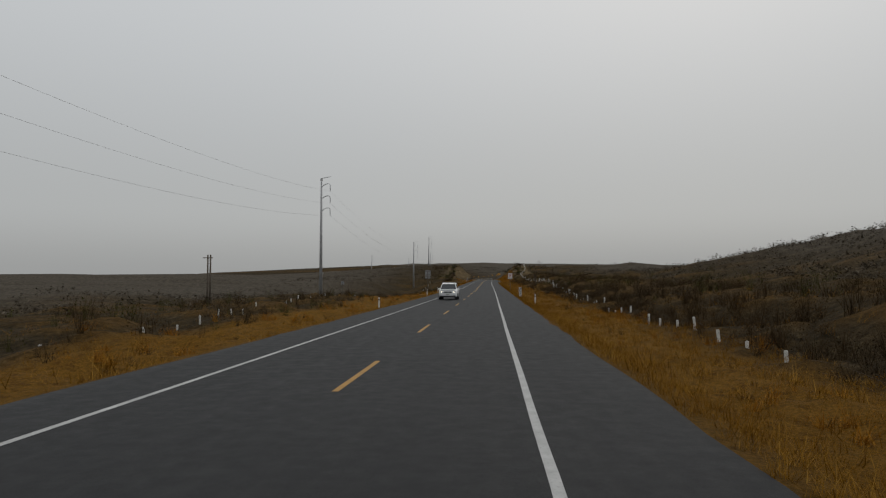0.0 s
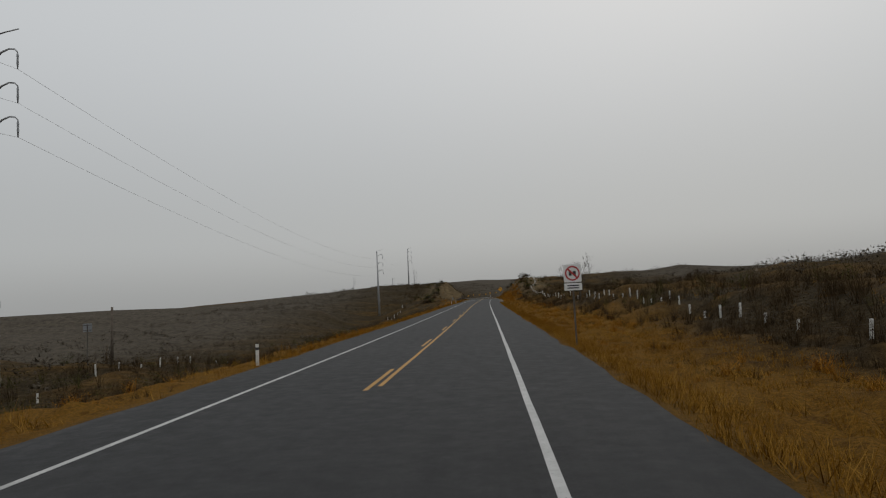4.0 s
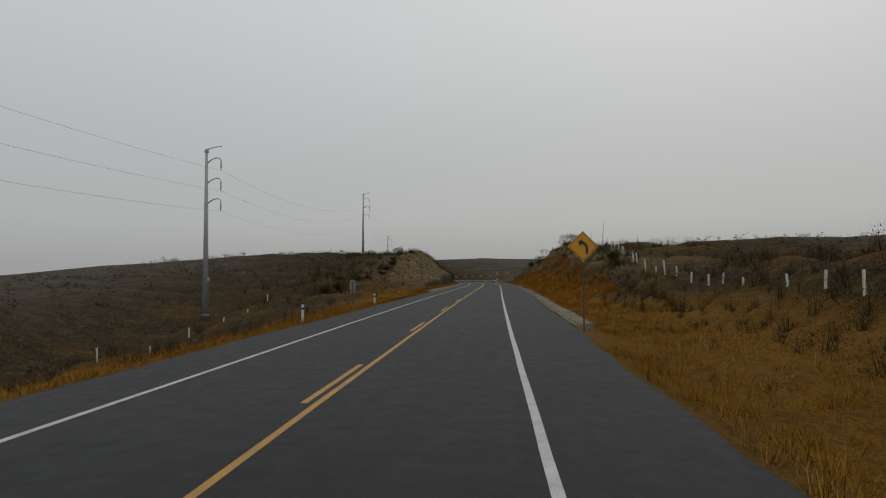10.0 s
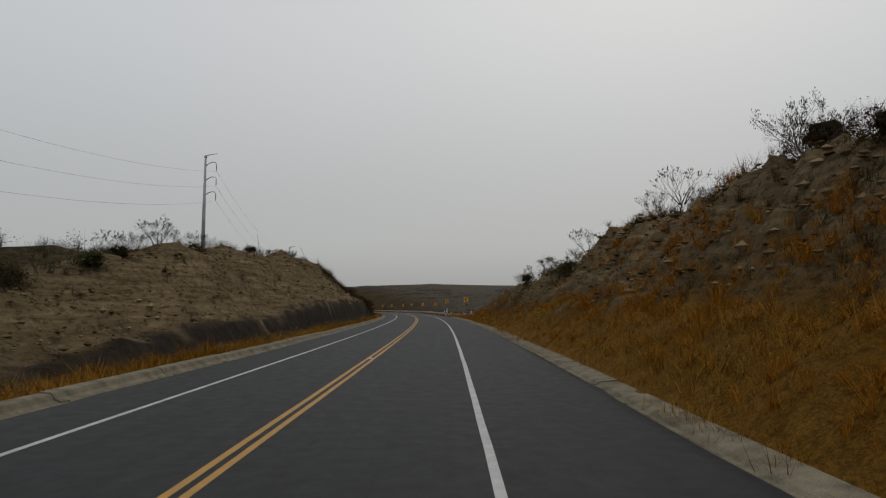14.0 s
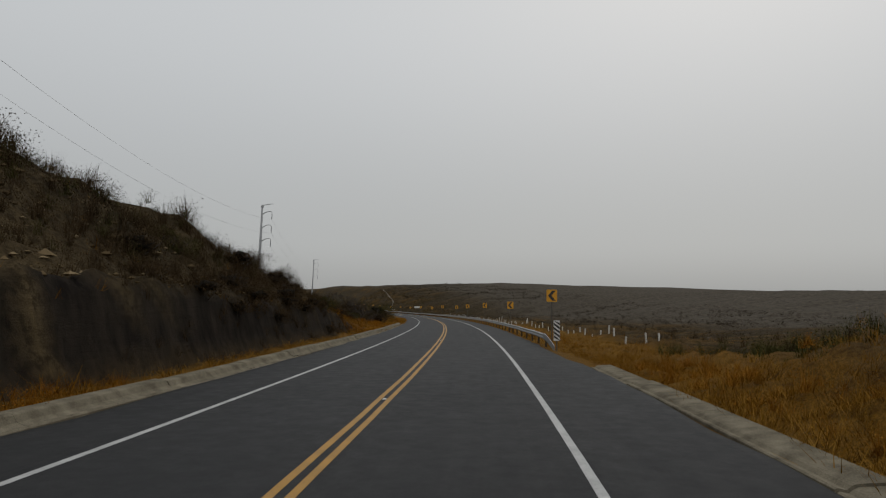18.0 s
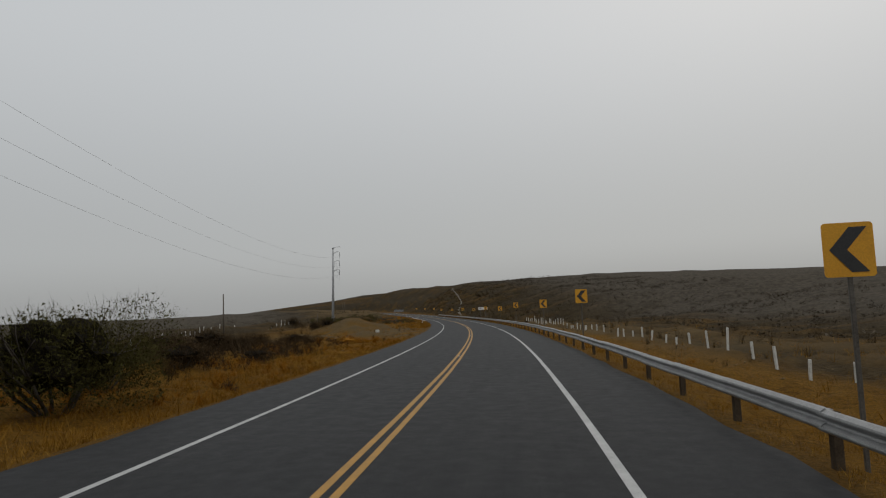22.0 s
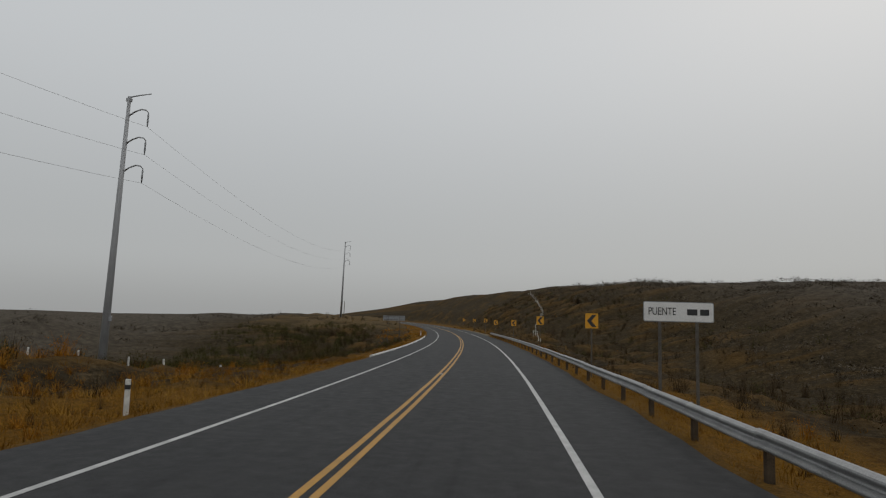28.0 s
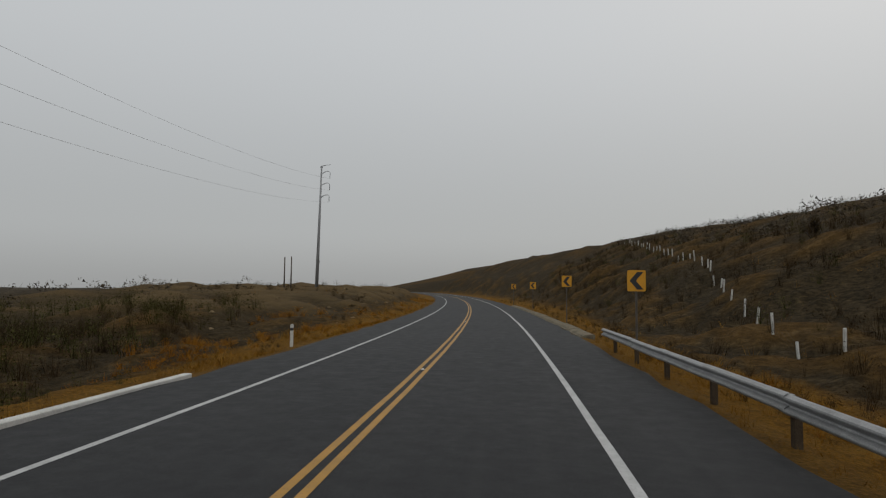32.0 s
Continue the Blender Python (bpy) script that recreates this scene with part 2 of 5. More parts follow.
def sweep(name, section, ss, mat, close=True, off=0.0):
    """A section of (o, z) points carried along the road over the stations ss, with its ends closed."""
    section = np.asarray(section, float)
    k, n = len(section), len(ss)
    g = place(np.repeat(ss, k), np.tile(section[:, 0] + off, n), np.tile(section[:, 1], n)).reshape(n, k, 3)
    i = np.arange(n * k).reshape(n, k)
    j = np.roll(i, -1, 1) if close else i[:, 1:]
    i2 = i if close else i[:, :-1]
    f = [tuple(x) for x in np.stack([i2[:-1], j[:-1], j[1:], i2[1:]], -1).reshape(-1, 4)]
    if close:
        f += [tuple(i[0][::-1]), tuple(i[-1])]
    me = bpy.data.meshes.new(name)
    me.from_pydata([tuple(v) for v in g.reshape(-1, 3)], [], f)
    me.materials.append(mat)
    return me


def part(name, bm, mat, parent, label="", m=None):
    """One mesh object under a thing or a part, from a bmesh or a mesh."""
    if isinstance(bm, bpy.types.Mesh):
        me = bm
    else:
        me = bpy.data.meshes.new(name)
        bm.to_mesh(me)
        bm.free()
    if not me.materials:
        me.materials.append(mat)
    ob = new(name, me)
    ob.parent = parent
    if m is not None:
        ob.matrix_local = m
    return tagged(ob, label)


def thing(name, m, label, category, group="", kind=""):
    ob = new(name)
    ob.empty_display_size = 0.2
    ob.matrix_world = m
    return tagged(ob, label, category, group, kind)


def box(w, d, h, at=(0, 0, 0), bevel=0.0, turn=None, bm=None):
    bm = bm or bmesh.new()
    made = bmesh.ops.create_cube(bm, size=1)["verts"]
    m = Matrix.Translation(at) @ (turn or Matrix()) @ Matrix.Diagonal((w, d, h, 1))
    bmesh.ops.transform(bm, matrix=m, verts=made)
    if bevel:
        ed = list({x for v in made for x in v.link_edges})
        bmesh.ops.bevel(bm, geom=ed, offset=bevel, segments=1, affect="EDGES")
    return bm


def tube(points, radii, sides=8, bm=None):
    """A tapered tube through points."""
    bm = bm or bmesh.new()
    pts = [Vector(p) for p in points]
    rings = []
    for k, p in enumerate(pts):
        d = (pts[min(k + 1, len(pts) - 1)] - pts[max(k - 1, 0)]).normalized()
        a = d.cross(Vector((0.3, 1, 0.1))).normalized()
        b = d.cross(a)
        r = radii[k] if hasattr(radii, "__len__") else radii
        rings.append([bm.verts.new(p + (a * math.cos(q) + b * math.sin(q)) * r) for q in [math.tau * i / sides for i in range(sides)]])
    for u, v in zip(rings, rings[1:]):
        for i in range(sides):
            bm.faces.new((u[i], u[(i + 1) % sides], v[(i + 1) % sides], v[i])).smooth = True
    bm.faces.new(rings[0][::-1])
    bm.faces.new(rings[-1])
    return bm


def slab(outline, thick, bm=None, m=None):
    """A plate: an outline of (x, z) points in the plane y = 0, thick along y."""
    bm = bm or bmesh.new()
    f = [bm.verts.new((x, -thick / 2, z)) for x, z in outline]
    g = [bm.verts.new((x, thick / 2, z)) for x, z in outline]
    bm.faces.new(f)
    bm.faces.new(g[::-1])
    for i in range(len(f)):
        j = (i + 1) % len(f)
        bm.faces.new((f[j], f[i], g[i], g[j]))
    bmesh.ops.recalc_face_normals(bm, faces=bm.faces)
    if m is not None:
        bmesh.ops.transform(bm, matrix=m, verts=bm.verts)
    return bm


def rounded(w, h, r, x=0.0, z=0.0, steps=3):
    out = []
    for cx, cz, a0 in ((w / 2 - r, h / 2 - r, 0), (-w / 2 + r, h / 2 - r, 90), (-w / 2 + r, -h / 2 + r, 180), (w / 2 - r, -h / 2 + r, 270)):
        for k in range(steps + 1):
            a = radians(a0 + 90 * k / steps)
            out.append((x + cx + r * math.cos(a), z + cz + r * math.sin(a)))
    return out


# ---- the lie of the land ----
rng = np.random.default_rng(7)


def along(s, *stops):
    """A smooth run of heights through (s, value) stops."""
    a = np.array(stops, float)
    s = np.asarray(s, float)
    k = np.clip(np.searchsorted(a[:, 0], s) - 1, 0, len(a) - 2)
    t = np.clip((s - a[k, 0]) / (a[k + 1, 0] - a[k, 0]), 0, 1)
    t = t * t * (3 - 2 * t)
    return a[k, 1] * (1 - t) + a[k + 1, 1] * t


def rise(x, a, b):
    t = np.clip((x - a) / (b - a), 0, 1)
    return t * t * (3 - 2 * t)


class Bumps:
    """Smooth random bumps over the plan, as sums of sines."""

    def __init__(self, seed, size, count=14):
        r = np.random.default_rng(seed)
        ang = r.uniform(0, math.tau, count)
        f = math.tau / size * r.uniform(0.6, 1.9, count)
        self.kx, self.ky, self.ph = f * np.cos(ang), f * np.sin(ang), r.uniform(0, math.tau, count)
        self.amp = 1.0 / math.sqrt(count / 2)

    def __call__(self, x, y):
        return self.amp * sum(np.sin(a * x + b * y + c) for a, b, c in zip(self.kx, self.ky, self.ph))


def shoulder(s):
    """How much farther the asphalt reaches beside the right gutter."""
    return along(s, (268, 0.0), (288, 0.35), (335, 0.8), (395, 0.8), (440, 0.5), (474, 0.45), (488, 0.0))


LARGE, MIDDLE, SMALL, TINY = Bumps(1, 60), Bumps(2, 14), Bumps(3, 3.6), Bumps(4, 1.2)
EDGE_L, EDGE_R = -5.5, 6.0


def bank_right(s):
    return along(s, (-60, 1.5), (60, 1.5), (150, 1.9), (200, 2.1), (260, 2.5), (300, 3.0), (329, 3.8), (355, 5.5), (381, 7.7), (400, 7.6), (416, 5.9), (430, 4.3),
                 (445, 3.4), (462, 2.3), (480, 0.9), (500, -0.1), (515, -0.7), (700, -0.9), (735, -2.6), (765, -3.2), (800, -2.4), (832, 0.0), (852, 2.6), (880, 3.6), (960, 5.0))


def hill_right(s):
    return along(s, (-60, 14.0), (60, 13.5), (100, 17.0), (145, 13.0), (220, 5.0), (300, 1.5), (440, 0.0), (500, 4.0), (600, 8.0), (690, 12.0), (750, 14.5), (800, 13.5), (860, 12.5), (1000, 16.0))


def bank_left(s):
    return along(s, (-60, -0.4), (95, -0.3), (150, -2.6), (210, -6.0), (268, -6.2), (290, -4.6), (307, -1.8), (322, 0.1), (350, 1.8), (386, 3.1), (404, 6.2), (421, 7.5), (451, 8.8),
                 (476, 9.0), (495, 8.0), (506, 6.2), (520, 4.4), (532, 2.4), (548, 1.2), (570, 0.3), (640, -0.1), (690, 0.4), (726, 0.4), (742, -0.6), (752, -1.8), (775, -4.6), (800, -4.8), (838, -1.0), (860, 0.8), (885, 2.0), (940, 2.4))


def hill_left(s):
    return along(s, (-60, -1.5), (100, -2.5), (160, -4.0), (225, 4.0), (290, 5.5), (330, 1.5), (370, -4.0), (470, -6.0), (540, -2.0), (640, -1.5), (730, -2.5), (780, -6.0), (820, -7.0), (900, -5.0), (1000, -3.0))


def cut_right(s):
    return rise(s, 300, 335) * (1 - rise(s, 462, 492))


def cut_left(s):
    return rise(s, 345, 385) * (1 - rise(s, 508, 534))


def land(s, o):
    """The ground's height over the road's middle line at the same s."""
    s, o = np.broadcast_arrays(np.asarray(s, float), np.asarray(o, float))
    x, y = s, o
    d = np.where(o > 0, o - EDGE_R, EDGE_L - o)
    rough = 0.10 * SMALL(x, y) + 0.05 * TINY(x, y)
    cr, cl = cut_right(s), cut_left(s)
    # right: a verge, then a bank, then the hill
    br = bank_right(s)
    soft = rise(d, 4.5, 16.0)
    steep = 0.25 * rise(d, 1.2, 4.0) + 0.75 * rise(d, 3.4, along(s, (405, 11.0), (432, 5.6)) + 0.6 * MIDDLE(x, 0 * y))
    right = br * ((1 - cr) * soft + cr * steep) + hill_right(s) * (0.75 * rise(d, along(s, (480, 16), (540, 42), (740, 35), (795, 11), (860, 6)), along(s, (480, 85), (540, 190), (740, 150), (800, 62), (870, 44))) + 0.25 * rise(d, 40, 140)) + 0.55 * LARGE(x, y) * rise(d, 10, 40)
    right = right - 0.25 * rise(d, 0.2, 1.5) * (1 - cr)
    # left: a verge, then a bank with a low dark wall in the cutting
    bl = bank_left(s)
    soft = rise(d, 1.5, 11.0)
    wall = along(s, (360, 0.2), (396, 1.4), (430, 2.6), (470, 3.1), (500, 2.4), (530, 0.5))
    steep_l = wall * rise(d, 2.8, 3.9) + (bl - wall) * rise(d, 3.9, 13.5 + 0.6 * MIDDLE(x + 300, 0 * y))
    left = (1 - cl) * bl * soft + cl * np.where(bl > wall, steep_l, bl * soft) + hill_left(s) * rise(d, 20, 140) + 0.55 * LARGE(x, y) * rise(d, 10, 40)
    left = left - 0.25 * rise(d, 0.2, 1.5) * (1 - cl)
    z = np.where(o > 0, right, left)
    z = z + 0.8 * np.exp(-((s - 668) / 13) ** 2 - ((o + 21) / 7) ** 2) + 1.8 * np.exp(-((s - 660.5) / 4.4) ** 2 - ((o + 17) / 3.2) ** 2)
    z = z - 6.0 * np.exp(-((s - 322) / 26) ** 2 - ((o + 37) / 13) ** 2)
    z = z + 9.0 * np.exp(-((s - 828) / 16) ** 2 - ((o + 84) / 13) ** 2)
    z = z + rough * rise(d, 0.6, 3.0) + 0.28 * MIDDLE(x, y) * rise(d, 3.0, 9.0)
    crag = np.where(o > 0, cr, cl) * rise(d, 3.0, 5.0) * (1 - rise(d, 13.0, 17.0))
    z = z + crag * (0.20 * SMALL(x * 1.3, y * 2.0) + 0.15 * TINY(x * 1.2, y * 2.2))
    return np.where(d < 0, -0.12, z - 0.06)


def spot(s, o, z=0.0, turn=0.0):
    """The pose of a thing that stands on the ground at (s, o), turned against the road by so many degrees."""
    x, y, zz = place(s, o, float(land(s, o)) + z)
    return pose(x, y, zz, 0, 0, math.degrees(float(heading(s))) + turn)


def build_ground():
    near = [0.0, 0.5, 1.0, 1.6, 2.2, 2.8, 3.2, 3.6, 4.0, 4.5, 5.1, 5.8, 6.5, 7.3, 8.1, 9.0, 10, 11, 12, 13, 14, 15.5, 17.5, 20, 23, 27, 32, 38, 46, 56, 70,
            90, 115, 150, 200, 280, 420, 700, 1300]
    os_ = np.array([EDGE_L - d for d in near[::-1]] + [-2.0, 2.0] + [EDGE_R + d for d in near])
    ss = np.concatenate([[-1500, -600, -250, -120], np.arange(-60, 960, 1.25), np.arange(960, 1180, 6), [1250, 1400, 1800, 2600]])
    s, o = np.meshgrid(ss, os_, indexing="ij")
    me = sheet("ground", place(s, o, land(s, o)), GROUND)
    d = np.where(o > 0, o - EDGE_R, EDGE_L - o)
    cr, cl = cut_right(s), cut_left(s)
    ragged = 0.5 + 0.5 * MIDDLE(s, o) + 0.35 * SMALL(s, o)
    g_r = along(s, (0, 4.8), (120, 5.2), (165, 9.0), (195, 7.0), (235, 7.0), (258, 9.5), (290, 9.5), (312, 6.0), (335, 5.5), (365, 5.0), (385, 3.8), (430, 3.0), (460, 4.0), (480, 8.0), (700, 5.0), (760, 2.5), (830, 3.0), (900, 6))
    g_l = along(s, (0, 7.0), (120, 9.0), (180, 2.5), (290, 5.0), (330, 6.0), (400, 2.6), (500, 4.0), (545, 5.0), (600, 18.0), (660, 22.0), (700, 9.0), (740, 2.0), (830, 4.0))
    grass = (1 - rise(d + 1.6 * (ragged - 0.5), np.where(o > 0, g_r, g_l) * 0.75, np.where(o > 0, g_r, g_l) * 1.35))
    grass = np.clip(grass + 0.35 * rise(ragged, 0.75, 1.2) * (1 - rise(d, 25, 60)), 0, 1)
    rock = np.where(o > 0, cr * (1 - 0.7 * rise(s, 435, 455)), cl * (1 - 0.85 * rise(s, 460, 480))) * rise(d + 1.2 * (ragged - 0.5), np.where(o > 0, along(s, (340, 7.0), (385, 4.2)), 3.2), np.where(o > 0, along(s, (340, 9.5), (385, 6.0)), 4.2)) * (1 - rise(d, 13, 20))
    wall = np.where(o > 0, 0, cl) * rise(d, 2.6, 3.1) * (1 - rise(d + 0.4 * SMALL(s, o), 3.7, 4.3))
    bare = np.where(o > 0, rise(s, 560, 600) * (1 - rise(s, 690, 715)) * rise(d, 3, 6) * (1 - rise(d, 14, 30)) * 0.45,
                    rise(s, 622, 632) * (1 - rise(s, 664, 676)) * (1 - rise(d, 15, 24)) * 0.72
                    + rise(s, 736, 745) * (1 - rise(s, 766, 776)) * rise(d, 11, 16) * (1 - rise(d, 28, 38)) * 0.6
                    + rise(s, 300, 318) * (1 - rise(s, 336, 352)) * rise(d, 1, 3) * (1 - rise(d, 8, 14)) * 0.15
                    + rise(s, 845, 870) * rise(d, 4, 8) * (1 - rise(d, 25, 50)) * 0.6)
    bare = np.clip(bare * (0.5 + ragged) + 0.25 * (1 - rise(d, 0.3, 0.9)), 0, 1)
    grass = grass * (1 - np.where(o > 0, 0, cl) * rise(d, 2.5, 2.9))
    # grows with distance from the road; drives the painted fog on the ground
    fog_tint = rise(d + 6 * (ragged - 0.5), 32, 68)
    for name, val in (("grass", grass), ("rock", rock), ("wall", wall), ("dirt", bare), ("fog_tint", fog_tint)):
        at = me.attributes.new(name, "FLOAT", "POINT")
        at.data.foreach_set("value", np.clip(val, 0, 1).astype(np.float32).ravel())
    return tagged(new("ground", me), "dry brown scrubland with golden grass verges and cut banks", "ground", kind="structure")


def build_road():
    ss = np.concatenate([[-900, -300, -100], np.arange(-60, 1180, 2.5), [1300, 1700, 2400]])
    prof = [(EDGE_L, -0.10), (EDGE_L + 0.05, 0.0), (EDGE_L + 0.35, 0.005), (-3.4, 0.02), (0.0, 0.05), (3.6, 0.02), (EDGE_R - 0.35, 0.005), (EDGE_R - 0.05, 0.0), (EDGE_R, -0.10)]
    o, z = np.array(prof).T
    w = 0.06 * SMALL(ss * 1.7, 0 * ss)[:, None] * np.array([1, 1, 1, 0, 0, 0, -1, -1, -1])[None]
    w = w + shoulder(ss)[:, None] * np.array([0, 0, 0, 0, 0, 0, 1, 1, 1])[None]
    g = place(ss[:, None], o[None] + w, z[None] + 0 * w)
    me = sheet("road", g, ASPHALT)
    S2, O2 = np.broadcast_arrays(ss[:, None], o[None])
    dust = np.broadcast_to(np.array([1.0 if k < 1 or k >= len(o) - 1 else 0.0 for k in range(len(o))])[None], O2.shape)
    for key, val in (("along", S2), ("across", O2), ("dust", dust)):
        me.attributes.new(key, "FLOAT", "POINT").data.foreach_set("value", np.ascontiguousarray(val, np.float32).ravel())
    road = tagged(new("road", me), "damp dark grey asphalt two-lane country road", "road", kind="structure")

    def line(name, o0, width, a, b, mat, label):
        st = np.arange(a, b + 0.1, 2.5 if b - a > 6 else (b - a) / 2)
        base = float(np.interp(o0, o, z)) + 0.004
        wav = 0.004 * TINY(st, st * 0 + o0)[:, None]
        gg = place(st[:, None], np.array([o0 - width / 2, o0 + width / 2])[None] + wav, np.array([base, base])[None])
        return part(name, sheet(name, gg, mat), mat, road, label)

    line("edge_line", -3.39, 0.13, -60, 1100, WHITE_PAINT, "thin white edge line")
    line("edge_line", 3.59, 0.14, -60, 1100, WHITE_PAINT, "white edge line")
    line("centre_line", 0.12, 0.12, 118, 1100, YELLOW_PAINT, "solid yellow centre line")
    line("centre_line", -0.12, 0.12, 350.5, 1100, YELLOW_PAINT, "solid yellow centre line")
    for k in range(-3, 8):
        line("centre_dash", 0.0, 0.13, 13.0 + 15 * k - 15, 18.0 + 15 * k - 15, YELLOW_PAINT, "worn yellow dash")
    for k in range(-4, 13):
        line("centre_dash", -0.12, 0.12, 161 + 14.57 * k, 165.9 + 14.57 * k, YELLOW_PAINT, "worn yellow dash")
    return road


ground = build_ground()
road = build_road()
# ---- concrete gutters, kerbs and the bridge's edges ----
def gutter(a, b, side, label):
    """A shallow concrete gutter with a raised outer lip along the asphalt's edge, poured in bays."""
    root = tagged(new("gutter"), label, "gutter", kind="structure")
    if side > 0:
        sec = [(0.0, -0.02), (0.03, 0.0), (0.14, -0.02), (0.20, 0.03), (0.25, 0.05), (0.32, 0.06), (0.74, 0.09), (0.78, 0.07), (0.79, -0.3), (0.0, -0.3)]
    else:
        sec = [(0.0, -0.02), (0.05, 0.02), (0.22, -0.02), (0.36, 0.04), (0.44, 0.16), (0.50, 0.19), (0.76, 0.20), (0.80, 0.17), (0.82, -0.3), (0.0, -0.3)]
    st, k = a, 0
    while st < b:
        le = 6.0
        e0 = EDGE_R + float(shoulder(st + 3)) if side > 0 else EDGE_L
        jog = 0.05 * math.sin(k * 2.3)
        pts = [(e0 + side * (o + 0.02 + jog * 0.4), z + 0.02 * math.sin(k * 1.7)) for o, z in sec]
        if side < 0:
            pts = pts[::-1]
        part("gutter_bay", sweep("gutter_bay", pts, np.arange(st, st + le - 0.02, 1.49), CONCRETE), CONCRETE, root)
        st, k = st + le, k + 1
    return root


gutter(838, 900, 1, "pale concrete roadside gutter with a raised lip")
gutter(281, 475, 1, "dirty concrete roadside gutter with a raised lip")
gutter(344, 545, -1, "dirty concrete roadside gutter with a raised lip")


def bridge_kerb(a, b, o0, label):
    mat = PALE_CONCRETE
    root = tagged(new("bridge_kerb"), label, "kerb", kind="structure")
    st = a
    while st < b:
        e2 = min(st + 8.0, b)
        sec = [(o0 - 0.11, -0.6), (o0 - 0.11, 0.05), (o0 - 0.09, 0.07), (o0 + 0.09, 0.07), (o0 + 0.11, 0.05), (o0 + 0.11, -0.6)]
        part("kerb_block", sweep("kerb_block", sec, np.linspace(st, e2 - 0.02, 5), mat), mat, root)
        st = e2
    return root


bridge_kerb(749, 820, EDGE_L - 0.1, "whitewashed concrete kerb along the bridge edge")
deck = new("bridge_deck", sweep("bridge_deck", [(-5.9, -0.62), (-5.9, -0.12), (6.0, -0.12), (6.0, -0.62)], np.arange(744, 818, 3.0), CONCRETE))
tagged(deck, "grey concrete edge of the bridge deck", "bridge", kind="structure")


# ---- guardrail ----
def guardrail(a, b, o0):
    root = thing("guardrail", Matrix(), "galvanised steel W-beam guardrail on short posts beside the road", "guardrail")
    half = [(0.0, 0.155), (-0.02, 0.15), (-0.075, 0.115), (-0.082, 0.09), (-0.075, 0.065), (-0.01, 0.025), (0.0, 0.0), (-0.01, -0.025),
            (-0.075, -0.065), (-0.082, -0.09), (-0.075, -0.115), (-0.02, -0.15), (0.0, -0.155)]
    front = [(o0 + x, 0.56 + z) for x, z in half]
    back = [(o0 + x + 0.012, 0.56 + z) for x, z in half[::-1]]
    st, k = a, 0
    post = box(0.12, 0.15, 1.06, (0, 0, 0.13), 0.006)
    pm = bpy.data.meshes.new("post")
    post.to_mesh(pm)
    post.free()
    pm.materials.append(RAIL_POST)
    bl = box(0.10, 0.13, 0.27, (0, 0, 0), 0.006)
    bmsh = bpy.data.meshes.new("block")
    bl.to_mesh(bmsh)
    bl.free()
    bmsh.materials.append(GALVANISED)
    while st < b - 0.1:
        dip = 0.012 * math.sin(k * 1.9)
        beam = part("beam", sweep("beam", [(x, z + dip) for x, z in front + back], np.linspace(st - 0.12, min(st + 4.0, b), 4), GALVANISED), GALVANISED, root)
        x, y, z = place(st, o0 + 0.14, 0.0)
        m = pose(x, y, z, 0, 0, math.degrees(float(heading(st))))
        part("post", pm, RAIL_POST, root, m=m)
        x, y, z = place(st, o0 + 0.06, 0.56)
        part("block", bmsh, GALVANISED, root, m=pose(x, y, z, 0, 0, math.degrees(float(heading(st)))))
        st, k = st + 4.0, k + 1
    # flattened end, turned down into the ground
    n = 10
    g = [place(a - 0.1 - 0.35 * i, o0 + 0.02 * i, 0.56 - 0.56 * (i / n) ** 1.5) for i in range(n + 1)]
    bm = bmesh.new()
    pv = None
    for i, p in enumerate(g):
        hh = 0.155
        th = float(heading(a))
        ring = [bm.verts.new((p[0] + dx * math.cos(th), p[1] + dx * math.sin(th), p[2] + dz)) for dx, dz in ((-0.05, hh), (-0.05, -hh), (0.0, -hh), (0.0, hh))]
        if pv:
            for q in range(4):
                bm.faces.new((pv[q], pv[(q + 1) % 4], ring[(q + 1) % 4], ring[q]))
        else:
            bm.faces.new(ring)
        pv = ring
    bm.faces.new(pv[::-1])
    part("end_terminal", bm, GALVANISED, root, "turned-down end of the rail")
    return root


guardrail(494.0, 832.0, 6.27)


# ---- road signs ----
def post_bm(h, w=0.06, deep=0.3, x=0.0):
    return box(w, w, h + deep, (x, 0.035, (h - deep) / 2), 0.006)


CHEVRON = [(-0.245, 0.0), (0.02, 0.315), (0.25, 0.315), (-0.02, 0.0), (0.25, -0.315), (0.02, -0.315)]


def chevron_sign(m, zc):
    root = thing("chevron_sign", m, "yellow curve marker with a black chevron on a steel post", "road sign", "curve markers")
    panel = part("panel", slab(rounded(0.66, 0.76, 0.05, 0, zc), 0.008), SIGN_YELLOW, root)
    part("chevron", slab([(x, zc + z) for x, z in CHEVRON], 0.004, m=Matrix.Translation((0, -0.009, 0))), SIGN_BLACK, panel, "black chevron")
    part("back_brace", box(0.5, 0.03, 0.05, (0, 0.02, zc + 0.2), 0.004), SIGN_BACK, root)
    part("back_brace", box(0.5, 0.03, 0.05, (0, 0.02, zc - 0.2), 0.004), SIGN_BACK, root)
    part("post", post_bm(zc + 0.38), DARK_STEEL, root)
    return root


